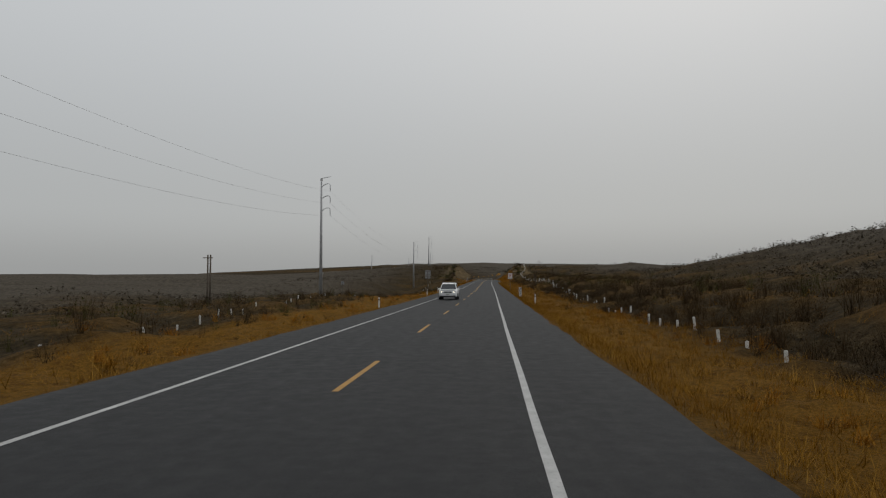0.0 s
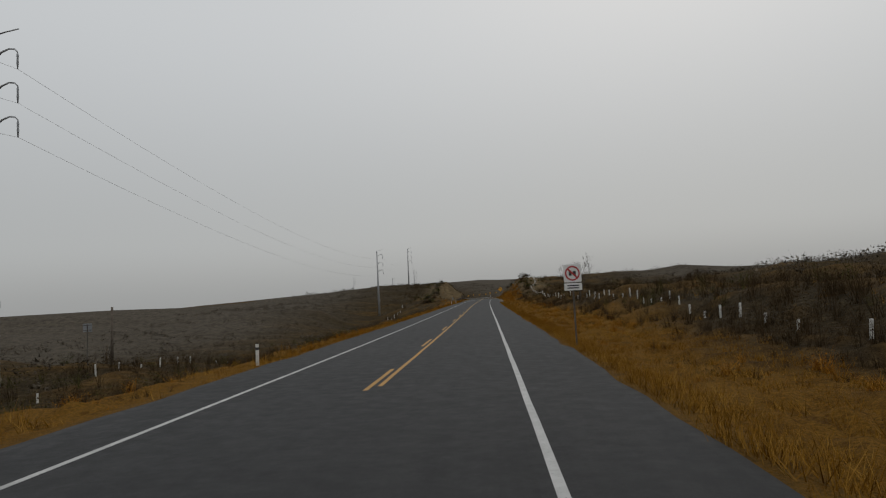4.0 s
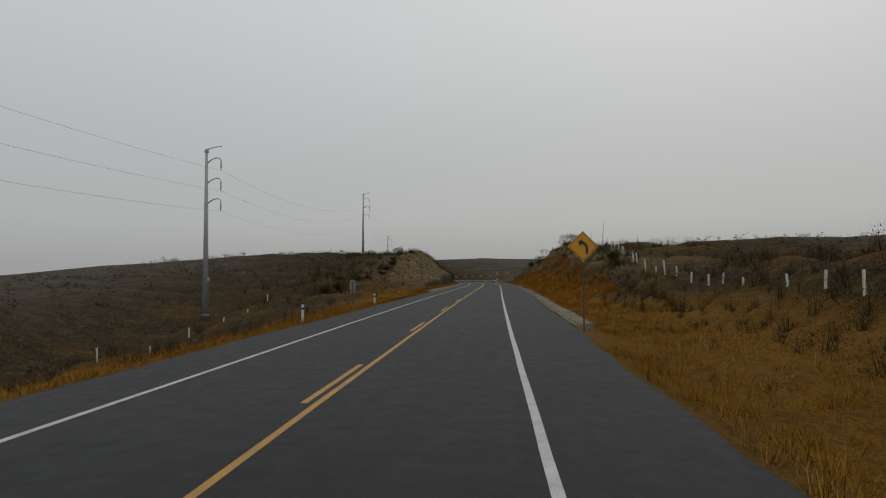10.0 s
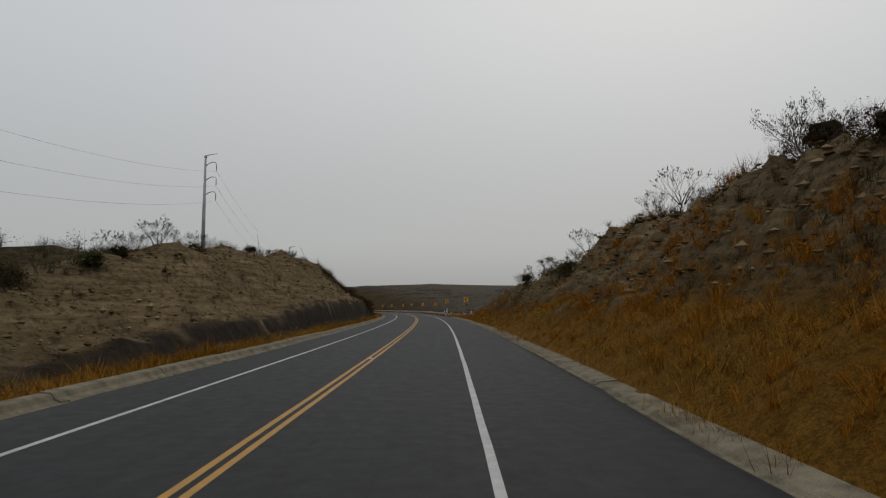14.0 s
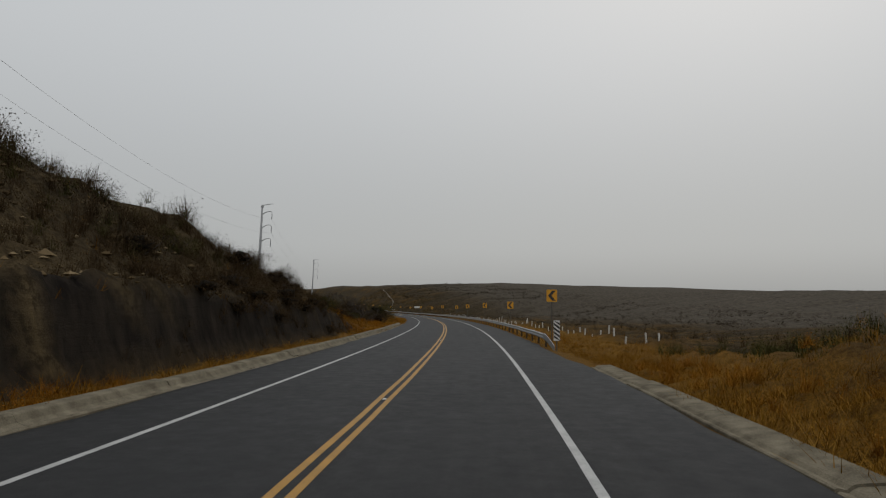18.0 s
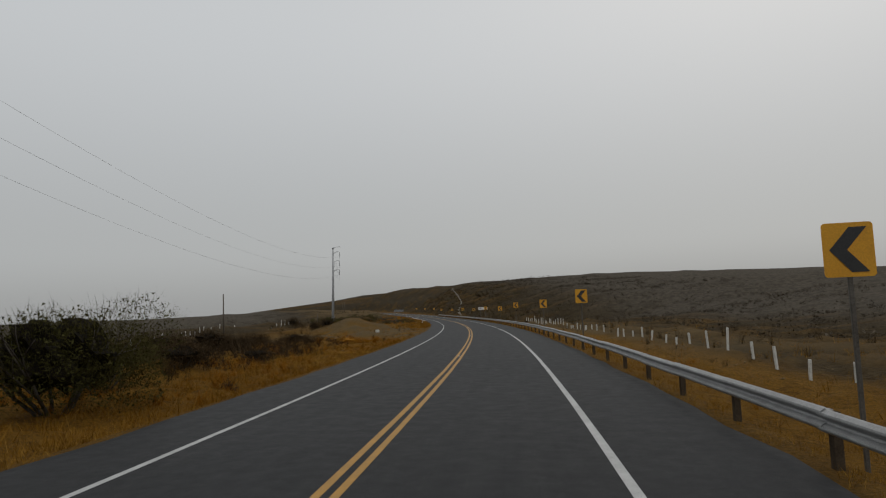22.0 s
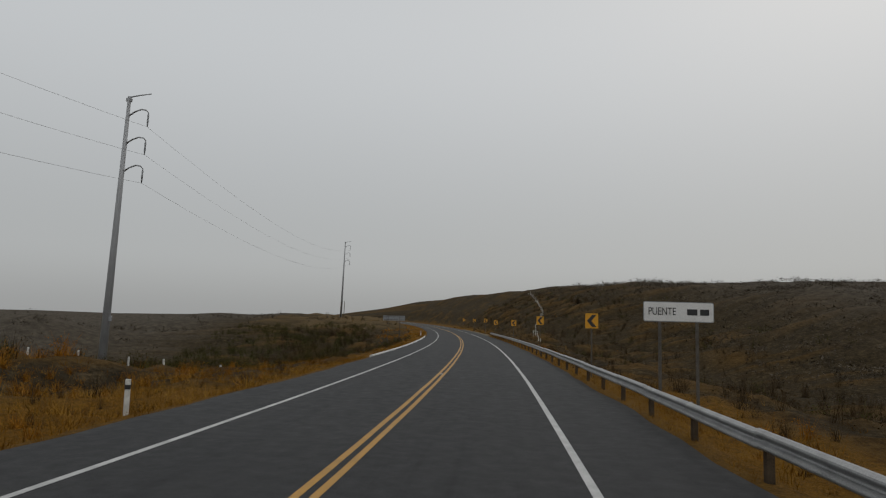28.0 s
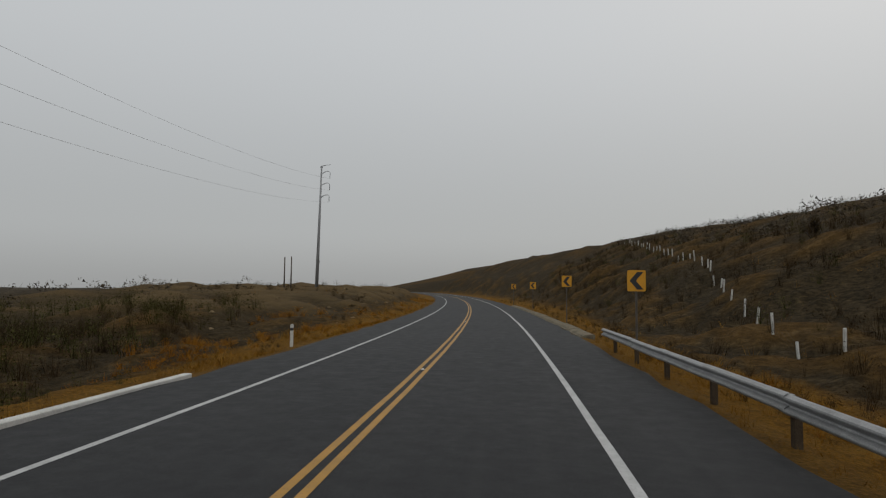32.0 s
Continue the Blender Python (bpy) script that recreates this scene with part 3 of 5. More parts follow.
for s, o, z, turn in ((459.2, 7.6, 3.0, -4), (495.5, 6.95, 3.0, 5), (526.7, 6.95, 2.6, 2), (562.4, 6.97, 2.8, -7), (591.2, 6.62, 2.8, 3), (618.4, 6.95, 2.7, 0),
                      (651.6, 7.02, 2.9, -2), (677.1, 6.92, 2.6, 4), (708.6, 7.1, 2.8, 0), (739.0, 7.3, 2.6, 2), (767.3, 7.2, 2.8, -3), (796.4, 6.95, 2.6, 1),
                      (828.7, 6.95, 2.6, 3), (851.2, 6.9, 2.9, 0), (880.0, 6.9, 2.8, -2), (909.0, 6.9, 2.8, 2)):
    g = float(land(s, o))
    chevron_sign(spot(s, o, 0, turn), z - g)


def stripe_marker(m, zc=0.75):
    root = thing("object_marker", m, "white hazard marker panel with black slanting stripes on a post", "road sign", "hazard markers")
    w, h = 0.34, 1.1
    panel = part("panel", slab(rounded(w, h, 0.03, 0, zc), 0.008), SIGN_WHITE, root)
    for k in range(5):
        z0 = zc - h / 2 + 0.10 + k * 0.225
        lo, hi = zc - h / 2 + 0.01, zc + h / 2 - 0.01
        pts = [(-w / 2 + 0.01, z0 + 0.08), (w / 2 - 0.01, z0 - 0.16), (w / 2 - 0.01, z0 - 0.03), (-w / 2 + 0.01, z0 + 0.21)]
        part("stripe", slab([(x, min(max(z, lo), hi)) for x, z in pts], 0.004, m=Matrix.Translation((0, -0.009, 0))), SIGN_BLACK, panel)
    part("post", post_bm(zc + 0.5), DARK_STEEL, root)
    return root


stripe_marker(spot(90.5, 6.65, 0, 2), 0.75)
stripe_marker(spot(490.2, 6.55, 0, -3), 1.1)


def curve_warning(m, zc):
    root = thing("curve_warning_sign", m, "yellow diamond warning sign with a black bent arrow", "road sign")
    r = 0.60
    panel = part("panel", slab([(0, zc - r), (r, zc), (0, zc + r), (-r, zc)], 0.008), SIGN_YELLOW, root)
    part("border", slab([(0, zc - r + 0.05), (r - 0.05, zc), (0, zc + r - 0.05), (-r + 0.05, zc), (-r + 0.08, zc), (0, zc + r - 0.08), (r - 0.08, zc), (0, zc - r + 0.08), (-r + 0.08, zc), (-r + 0.05, zc)], 0.002,
                        m=Matrix.Translation((0, -0.007, 0))), SIGN_BLACK, panel)
    arrow = [(0.10, -0.30), (0.20, -0.30), (0.20, -0.02), (0.14, 0.10), (0.02, 0.18), (-0.02, 0.19), (0.03, 0.27), (-0.20, 0.20), (-0.10, -0.02), (-0.07, 0.09), (0.02, 0.07), (0.09, 0.0), (0.10, -0.06)]
    part("arrow", slab([(x, zc + z) for x, z in arrow], 0.004, m=Matrix.Translation((0, -0.010, 0))), SIGN_BLACK, panel, "black bent arrow")
    part("post", post_bm(zc + 0.3), DARK_STEEL, root)
    return root


curve_warning(spot(279.0, 6.45, 0, 3), 3.2 - float(land(279.0, 6.45)))


def disc(r, zc, thick, y, n=28, inner=0.0):
    bm = bmesh.new()
    if inner:
        vs = [[bm.verts.new((q * math.cos(a), yy, zc + q * math.sin(a))) for a in [math.tau * i / n for i in range(n)]] for q in (r, inner) for yy in (y - thick / 2, y + thick / 2)]
        of, ob_, nf, nb = vs
        for i in range(n):
            j = (i + 1) % n
            for u, v in ((of, nf), (nb, ob_), (ob_, of), (nf, nb)):
                bm.faces.new((u[i], u[j], v[j], v[i]))
        bmesh.ops.recalc_face_normals(bm, faces=bm.faces)
        return bm
    return slab([(r * math.cos(math.tau * i / n), zc + r * math.sin(math.tau * i / n)) for i in range(n)], thick, m=Matrix.Translation((0, y, 0)))


def no_passing(m, zc):
    root = thing("no_overtaking_sign", m, "white square sign with a barred ring over a small plate", "road sign")
    panel = part("panel", slab(rounded(0.74, 0.74, 0.05, 0, zc), 0.008), SIGN_WHITE, root)
    part("ring", disc(0.31, zc, 0.004, -0.009, inner=0.25), SIGN_RED, panel, "dark red ring")
    a = [(-0.22, 0.17), (-0.17, 0.22), (0.22, -0.17), (0.17, -0.22)]
    part("bar", slab([(x, zc + z) for x, z in a], 0.004, m=Matrix.Translation((0, -0.012, 0))), SIGN_RED, panel)
    for x in (-0.09, 0.08):
        part("symbol", slab(rounded(0.12, 0.2, 0.03, x, zc), 0.003, m=Matrix.Translation((0, -0.007, 0))), SIGN_BLACK, panel)
    low = part("plate", slab(rounded(0.74, 0.3, 0.03, 0, zc - 0.56), 0.008), SIGN_WHITE, root)
    for k in (-0.05, 0.05):
        part("text_bar", slab(rounded(0.5, 0.05, 0.01, 0, zc - 0.56 + k), 0.003, m=Matrix.Translation((0, -0.007, 0))), SIGN_BLACK, low)
    part("post", post_bm(zc + 0.3), DARK_STEEL, root)
    return root


no_passing(spot(130.0, 6.5, 0, 2), 2.9 - float(land(130.0, 6.5)))


def back_of_sign(m, zc, panels, label, posts=(0.0,), name="road_sign"):
    root = thing(name, m, label, "road sign")
    top = 0
    for w, h, z in panels:
        p = part("panel", slab(rounded(w, h, 0.04, 0, zc + z), 0.008, m=Matrix.Translation((0, 0.045, 0))), SIGN_BACK, root)
        for zz in (-0.3, 0.3):
            part("back_brace", box(w * 0.9, 0.03, 0.05, (0, 0.025, zc + z + zz * h), 0.004), DARK_STEEL, p)
        top = max(top, zc + z + h * 0.4)
    for x in posts:
        part("post", box(0.08, 0.06, top + 0.3, (x, -0.01, (top - 0.3) / 2), 0.006), DARK_STEEL, root)
    return root


back_of_sign(spot(108.6, -7.0, 0, 0), 3.0 - float(land(108.6, -7.0)), ((0.86, 0.86, 0.15), (0.86, 0.34, -0.52)), "grey back of a square road sign with a small plate")
back_of_sign(spot(300.0, -7.0, 0, 0), 1.7, ((0.36, 0.9, 0.0),), "grey back of a narrow roadside sign")
back_of_sign(spot(817.2, -10.7, 0, 4), 2.85 - float(land(817.2, -10.7)), ((3.6, 0.8, 0.0),), "grey back of a wide board on two posts", (-0.95, 0.95), "direction_board")
back_of_sign(spot(158.0, -31.0, 0, 20), 3.0, ((0.7, 0.7, 0.0),), "grey back of a small sign by a track")


def name_board(m, zc):
    root = thing("name_board", m, "weathered white bridge name board lettered PUENTE on two posts", "road sign")
    w, h = 2.3, 0.62
    panel = part("panel", slab(rounded(w, h, 0.05, 0, zc), 0.01), SIGN_WHITE, root)
    part("frame", slab(rounded(w + 0.05, h + 0.05, 0.06, 0, zc), 0.006, m=Matrix.Translation((0, 0.009, 0))), SIGN_BACK, panel)
    cu = bpy.data.curves.new("lettering", "FONT")
    cu.body, cu.size, cu.extrude, cu.align_x, cu.align_y = "PUENTE", 0.36, 0.002, "LEFT", "CENTER"
    tx = new("lettering", cu)
    dg = bpy.context.evaluated_depsgraph_get()
    me = bpy.data.meshes.new_from_object(tx.evaluated_get(dg))
    bpy.data.objects.remove(tx)
    me.materials.clear()
    me.materials.append(SIGN_BLACK)
    part("lettering", me, SIGN_BLACK, panel, "black lettering PUENTE", m=Matrix.Translation((-w / 2 + 0.13, -0.011, zc)) @ pose(0, 0, 0, 90, 0, 0) @ Matrix.Diagonal((0.72, 1, 1, 1)))
    for x, ww in ((0.45, 0.34), (0.86, 0.3)):
        part("text_bar", slab(rounded(ww, 0.2, 0.02, x, zc), 0.004, m=Matrix.Translation((0, -0.01, 0))), SIGN_BLACK, panel)
    for x in (-0.62, 0.62):
        part("post", box(0.09, 0.07, zc + 0.5, (x, 0.05, (zc - 0.1) / 2), 0.006), DARK_STEEL, root)
    return root


name_board(spot(726.6, 8.35, 0, 3), 2.82 - float(land(726.6, 8.35)))


def guide_post(m, h=0.95):
    root = thing("guide_post", m, "short white roadside guide post with a dark band", "guide post", "guide posts")
    part("shaft", box(0.13, 0.06, h + 0.2, (0, 0, h / 2 - 0.1), 0.012), POST_WHITE, root)
    part("band", box(0.134, 0.064, 0.12, (0, 0, h - 0.2), 0.004), SIGN_BLACK, root)
    return root


for s, o in ((75, 7.6), (102, -6.5), (130, -7.0), (306, -6.5), (286, -6.6), (720, -7.0), (832, -6.6), (60, -6.8)):
    guide_post(spot(s, o, 0, 5))
blk = thing("marker_block", spot(647, -12.3, 0, 20), "small pale concrete marker block on bare dirt", "marker")
part("block", box(0.45, 0.45, 0.5, (0, 0, 0.2), 0.04), POST_WHITE, blk)


# ---- power line ----
def power_pole(s, o, zt, lean=0.0):
    g = float(land(s, o))
    h = zt - g
    m = spot(s, o, -0.1) @ pose(0, 0, 0, 0, lean, 0)
    root = thing("power_pole", m, "tall tapered grey steel power pole with curved crossarms", "power pole", "power poles")
    part("shaft", tube([(0, 0, -0.3), (0, 0, h * 0.5), (0, 0, h)], [0.40, 0.29, 0.16], 12), POLE_STEEL, root)
    part("base_collar", tube([(0, 0, 0), (0, 0, 0.35)], [0.55, 0.5], 12), CONCRETE, root)
    part("top_arm", tube([(0, 0, h - 0.1), (1.0, 0, h + 0.15), (2.1, 0, h + 0.32)], [0.07, 0.06, 0.05], 6), POLE_STEEL, root, "straight earth-wire arm")
    part("top_bracket", box(0.5, 0.3, 0.35, (0.0, 0, h - 0.35), 0.03), POLE_STEEL, root)
    for k in range(3):
        z = h - 1.9 - 2.7 * k
        arm = part("arm", tube([(0.1, 0, z), (0.7, 0, z + 0.45), (1.3, 0, z + 0.68), (1.75, 0, z + 0.62), (2.0, 0, z + 0.35)], [0.09, 0.08, 0.07, 0.06, 0.05], 6), POLE_STEEL, root)
        part("insulator", tube([(1.98, 0, z + 0.38), (1.98, 0, z + 0.1), (1.98, 0, z - 0.15), (1.98, 0, z - 0.5), (1.98, 0, z - 1.0)], [0.04, 0.09, 0.07, 0.09, 0.04], 7), SIGN_BACK, arm)
    part("ladder_box", box(0.25, 0.2, 0.5, (0.42, -0.1, h * 0.22), 0.02), POLE_STEEL, root)
    return m @ Matrix.Translation((0, 0, h)), root


POLES = [(-45, -33, 22.5, 0), (151.5, -34.5, 24.6, 0), (340, -35, 19.2, 0), (478, -38, 29.5, 0.5), (590.6, -34.9, 22.4, 1.0), (765.3, -32.6, 23.0, 1.3), (960, -32.2, 30.0, 1.0)]
tops = [power_pole(*q)[0] for q in POLES]


def cable(a, b, sag, name, label):
    pts = []
    for k in range(25):
        t = k / 24
        p = a.lerp(b, t)
        p.z -= sag * 4 * t * (1 - t)
        pts.append(p)
    root = tagged(new(name), label, "cable", "overhead cables")
    part("strand", tube(pts, 0.013, 4), CABLE, root)
    return root


for u, v in zip(tops, tops[1:]):
    for k, off in enumerate(((2.0, 0, -2.9), (2.0, 0, -5.6), (2.0, 0, -8.3))):
        cable(u @ Vector(off), v @ Vector(off), 4.0, "overhead_cable", "thin dark overhead power cable between steel poles")


# low timber poles with a stay, beside the line
def timber_pole(s, o, h, lean=0.0, arm=False):
    root = thing("timber_pole", spot(s, o, -0.2) @ pose(0, 0, 0, 0, lean, 0), "old dark timber pole standing in the scrub", "pole", "timber poles")
    part("shaft", tube([(0, 0, -0.3), (0, 0, h)], [0.13, 0.09], 8), POST_WOOD, root)
    if arm:
        part("crossarm", box(1.3, 0.09, 0.1, (0, 0, h - 0.4), 0.01), POST_WOOD, root)
    return root


for s, o, h, lean, arm in ((82, -31, 6.0, 0, False), (86, -33, 7.0, 0, True), (160, -30, 5.0, 1, False), (258, -15.0, 3.6, 1, False), (240, -13.5, 3.2, -1, False), (528, -24, 6.5, 2, False), (534, -24.5, 6.5, 0, False), (669, -40, 7.2, 0, False),
                           (736, -34, 3.6, 0, False), (741, -34.5, 3.6, 0, False), (917, -30.0, 5.4, 0, False), (917.5, -29.0, 5.4, 0, False)):
    timber_pole(s, o, h, lean, arm)


# ---- fences ----
def fence(line, step, label, seed):
    """Whitewashed posts along a line of (s, o) points, with strands of wire."""
    r = random.Random(seed)
    root = thing("wire_fence", Matrix(), label, "fence", "wire fences")
    pm = bpy.data.meshes.new("post")
    bm = box(0.11, 0.10, 1.4, (0, 0, 0.35), 0.02)
    bm.to_mesh(pm)
    bm.free()
    pm.materials.append(POST_WHITE)
    pts = np.array(line, float)
    run = np.concatenate([[0], np.cumsum(np.hypot(*np.diff(pts, axis=0).T))])
    spots = []
    for q in np.arange(0, run[-1], step):
        q2 = q + r.uniform(-0.35, 0.35)
        s2, o = float(np.interp(q2, run, pts[:, 0])), float(np.interp(q2, run, pts[:, 1])) + r.uniform(-0.12, 0.12)
        m = spot(s2, o, r.uniform(-0.15, 0.1) - (0.55 if s2 < 135 else 0.3 if s2 < 300 or 490 < s2 < 640 else 0.4 if o < -30 else 0.1)) @ pose(0, 0, 0, r.uniform(-4, 4), r.uniform(-5, 5), r.uniform(-20, 20))
        if r.random() > 0.06:
            part("post", pm, POST_WHITE, root, m=m)
        spots.append(m)
    for z in (0.3, 0.6, 0.9):
        bm = tube([m @ Vector((0, -0.07, z)) for m in spots], 0.004, 3)
        part("wire", bm, RUSTY, root)
    return root


FENCE = "leaning whitewashed fence posts with barbed wire in scrub"
fence([(-40, 11.3), (30, 11.8), (106, 14.0), (165, 17.0), (200, 16.6), (232, 15.4), (290, 17.4), (320, 16.6), (350, 20.0), (470, 23.0)], 3.4, FENCE, 1)
fence([(497, 13.9), (545, 13.4), (626, 12.4), (680, 14.6), (700, 15.0)], 2.9, FENCE, 2)
fence([(812, 13.0), (834, 14.4), (851, 17.6), (872, 23.0), (960, 37.0)], 4.2, FENCE, 3)
fence([(-40, -15.0), (40, -15.5), (100, -23.0), (190, -30.0)], 4.2, FENCE, 4)
fence([(205, -27.0), (300, -26.0), (345, -27.0)], 8.0, FENCE, 5)
fence([(600, -38.0), (674, -45.0), (700, -41.0), (746, -36.0), (748.5, -13.4)], 3.1, FENCE, 6)


# ---- plants ----
def tri_soup(base_tris, s, o, size, spin, sink=0.0, tall=None):
    """Copies of small triangle sets, set on the ground at (s, o)."""
    n, k = len(s), len(base_tris)
    p = place(s, o, land(s, o) - sink)
    c, q = np.cos(spin), np.sin(spin)
    b = base_tris[None]
    tall = size if tall is None else tall
    x = (b[..., 0] * c[:, None, None] - b[..., 1] * q[:, None, None]) * size[:, None, None]
    y = (b[..., 0] * q[:, None, None] + b[..., 1] * c[:, None, None]) * size[:, None, None]
    z = b[..., 2] * tall[:, None, None]
    return (np.stack([x, y, z], -1) + p[:, None, None, :]).reshape(-1, 3)


def shrub_tris(seed, leaves, twigs, leaf=0.16, flat=1.0):
    r = np.random.default_rng(seed)
    out = []
    lobes = np.clip(r.normal(0, 0.38, (6, 3)), -0.6, 0.6) * (1, 1, 0.35) + (0, 0, 0.52)
    for k in range(leaves):
        c = lobes[r.integers(6)] + np.clip(r.normal(0, 0.21, 3), -0.33, 0.33) * (1, 1, 0.85)
        c[2] = abs(c[2])
        a, b = np.clip(r.normal(0, leaf, (2, 3)), -1.3 * leaf, 1.3 * leaf)
        out.append([c - 0.5 * a, c + 0.5 * a, c + 0.45 * b])
    for k in range(twigs):
        a = r.uniform(0, math.tau)
        lean = r.uniform(0.1, 1.0)
        foot = np.array([r.normal(0, 0.12), r.normal(0, 0.12), 0])
        tip = np.array([math.cos(a) * lean, math.sin(a) * lean, r.uniform(0.6, 1.25)])
        side = np.array([-math.sin(a), math.cos(a), 0]) * 0.012
        out.append([foot - side, foot + side, tip])
    out = np.array(out)
    out[..., 2] *= flat
    return out


def tuft_tris(seed, blades=12):
    r = np.random.default_rng(seed)
    out = []
    for k in range(blades):
        a = r.uniform(0, math.tau)
        lean = r.uniform(0.2, 1.1)
        f = r.normal(0, 0.22, 3) * (1, 1, 0)
        tip = f + (math.cos(a) * lean, math.sin(a) * lean, r.uniform(0.35, 0.9))
        side = np.array([-math.sin(a), math.cos(a), 0]) * 0.014
        out.append([f - side, f + side, tip])
    return np.array(out)


def scatter(count, s0, s1, o0, o1, keep, seed):
    r = np.random.default_rng(seed)
    s, o = r.uniform(s0, s1, count), r.uniform(o0, o1, count)
    ok = r.uniform(0, 1, count) < keep(s, o)
    return s[ok], o[ok], r


def clumps(s, o, seed=0):
    return np.clip(0.5 + 0.55 * MIDDLE(s + 40 * seed, o) + 0.35 * LARGE(s, o + 90), 0, 1)


def stuff(name, verts, mat, label, category):
    f = np.arange(len(verts)).reshape(-1, 3)
    return tagged(new(name, np_mesh(name, verts, f, mat)), label, category, kind="stuff")


def brush_field(name, mat, label, zones, kinds, size, seed):
    """zones: (count, s0, s1, o0, o1, share, dense clumps or not)."""
    out = []
    for z, (count, s0, s1, o0, o1, share, clump) in enumerate(zones):
        def keep(s, o):
            k = np.full(len(s), share) if not clump else share * rise(clumps(s, o, seed), 0.25, 0.75)
            cut = np.where(o > 0, cut_right(s) * (1 - 0.6 * rise(-s, -405, -368)), cut_left(s) * (1 - rise(s, 464, 478)))
            d = np.where(o > 0, o - EDGE_R, EDGE_L - o)
            return k * (1 - 0.75 * cut * (1 - rise(d, 8.5, 11.0)))
        s, o, r = scatter(count, s0, s1, o0, o1, keep, seed * 31 + z)
        pick = r.integers(0, len(kinds), len(s))
        d = np.where(o > 0, o - EDGE_R, EDGE_L - o)
        grow = 0.55 + 0.45 * rise(d, 2.0, 14.0)
        for k, tris in enumerate(kinds):
            w = pick == k
            if w.any():
                sz = np.minimum(r.gamma(6.0, size / 6.0, w.sum()) + 0.18, 1.7 * size) * grow[w]
                out.append(tri_soup(tris, s[w], o[w], sz, r.uniform(0, math.tau, w.sum()), 0.05, sz * r.uniform(0.75, 1.25, w.sum())))
    return stuff(name, np.concatenate(out), mat, label, "shrubs")


NEAR = [shrub_tris(20 + k, 56, 16, 0.080) for k in range(5)]
FAR = [shrub_tris(40 + k, 15, 4, 0.21, 0.8) for k in range(4)]
TWIGGY = [shrub_tris(60 + k, 30, 28, 0.060) for k in range(4)]
LOW = [shrub_tris(80 + k, 40, 16, 0.090, 0.7) for k in range(4)]
FINE = [shrub_tris(100 + k, 92, 30, 0.062) for k in range(4)]
SOFT = [shrub_tris(120 + k, 48, 34, 0.072, 0.75) for k in range(4)]

brush_field("scrub_near", BRUSH_DARK, "dense dark brown leafless scrub beyond the verges", [
    (700, -30, 130, 12.6, 30, 0.95, False), (1100, 130, 310, 14.5, 30, 0.95, False), (300, 330, 480, 22, 34, 0.9, False), (900, 500, 720, 12, 34, 0.35, True), (1300, 715, 960, 8.2, 36, 0.95, False),
    (1000, -30, 130, -30, -11.0, 0.8, True), (1500, 130, 305, -32, -7.5, 0.95, False), (300, 300, 345, -32, -12, 0.7, True), (350, 345, 520, -34, -23, 0.95, False),
    (420, 660, 745, -40, -9, 0.5, True), (800, 578, 616, -30, -11.0, 0.95, False), (800, 752, 822, -32, -7.6, 0.95, False), (250, 822, 850, -32, -15, 0.9, False), (350, 752, 800, -60, -30, 0.9, False), (500, 850, 980, -34, -9.0, 0.5, True)],
    NEAR + TWIGGY, 0.8, 3)
brush_field("scrub_olive", BRUSH_OLIVE, "olive green scrub scattered among dry brush", [
    (900, -30, 310, 14, 40, 0.6, True), (700, 715, 960, 10, 45, 0.6, True), (500, -30, 130, -34, -11, 0.5, True), (700, 130, 305, -40, -9, 0.6, True),
    (1500, 752, 824, -46, -8.0, 0.95, False), (420, 824, 860, -46, -17, 0.95, False), (120, 668, 740, -36, -22, 0.4, True)],
    NEAR, 0.9, 5)
brush_field("crest_scrub", BRUSH_OLIVE, "fine-twigged dull green scrub along the crests of the cutting", [
    (330, 325, 485, 16.5, 25, 0.8, True), (420, 345, 528, -26, -18.0, 0.85, True), (260, 440, 526, -18, -11, 0.9, False), (600, 438, 490, 11.5, 18, 0.95, False), (170, 505, 562, -26, -9, 0.9, False)],
    FINE, 0.62, 13)
brush_field("verge_scrub", BRUSH_DARK, "fine-twigged dark scrub along the edge of the verge", [
    (520, -30, 310, 11.6, 14.5, 0.95, False), (450, -30, 135, 12.0, 17.0, 0.95, False), (330, 500, 562, -24, -10.5, 0.95, False), (800, 470, 514, -17.5, -8.2, 0.95, False)],
    FINE, 0.8, 15)
# distant scrub in the lighter colour that imitates haze
brush_field("scrub_far", BRUSH_FOGGED, "grey-brown dry scrub covering the hillsides, paled to stand for fog", [
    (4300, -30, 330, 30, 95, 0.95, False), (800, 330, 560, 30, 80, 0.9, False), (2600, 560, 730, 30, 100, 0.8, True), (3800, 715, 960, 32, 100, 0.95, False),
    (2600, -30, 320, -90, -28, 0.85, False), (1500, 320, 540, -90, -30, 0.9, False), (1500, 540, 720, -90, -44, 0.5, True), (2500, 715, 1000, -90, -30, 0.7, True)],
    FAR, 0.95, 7)
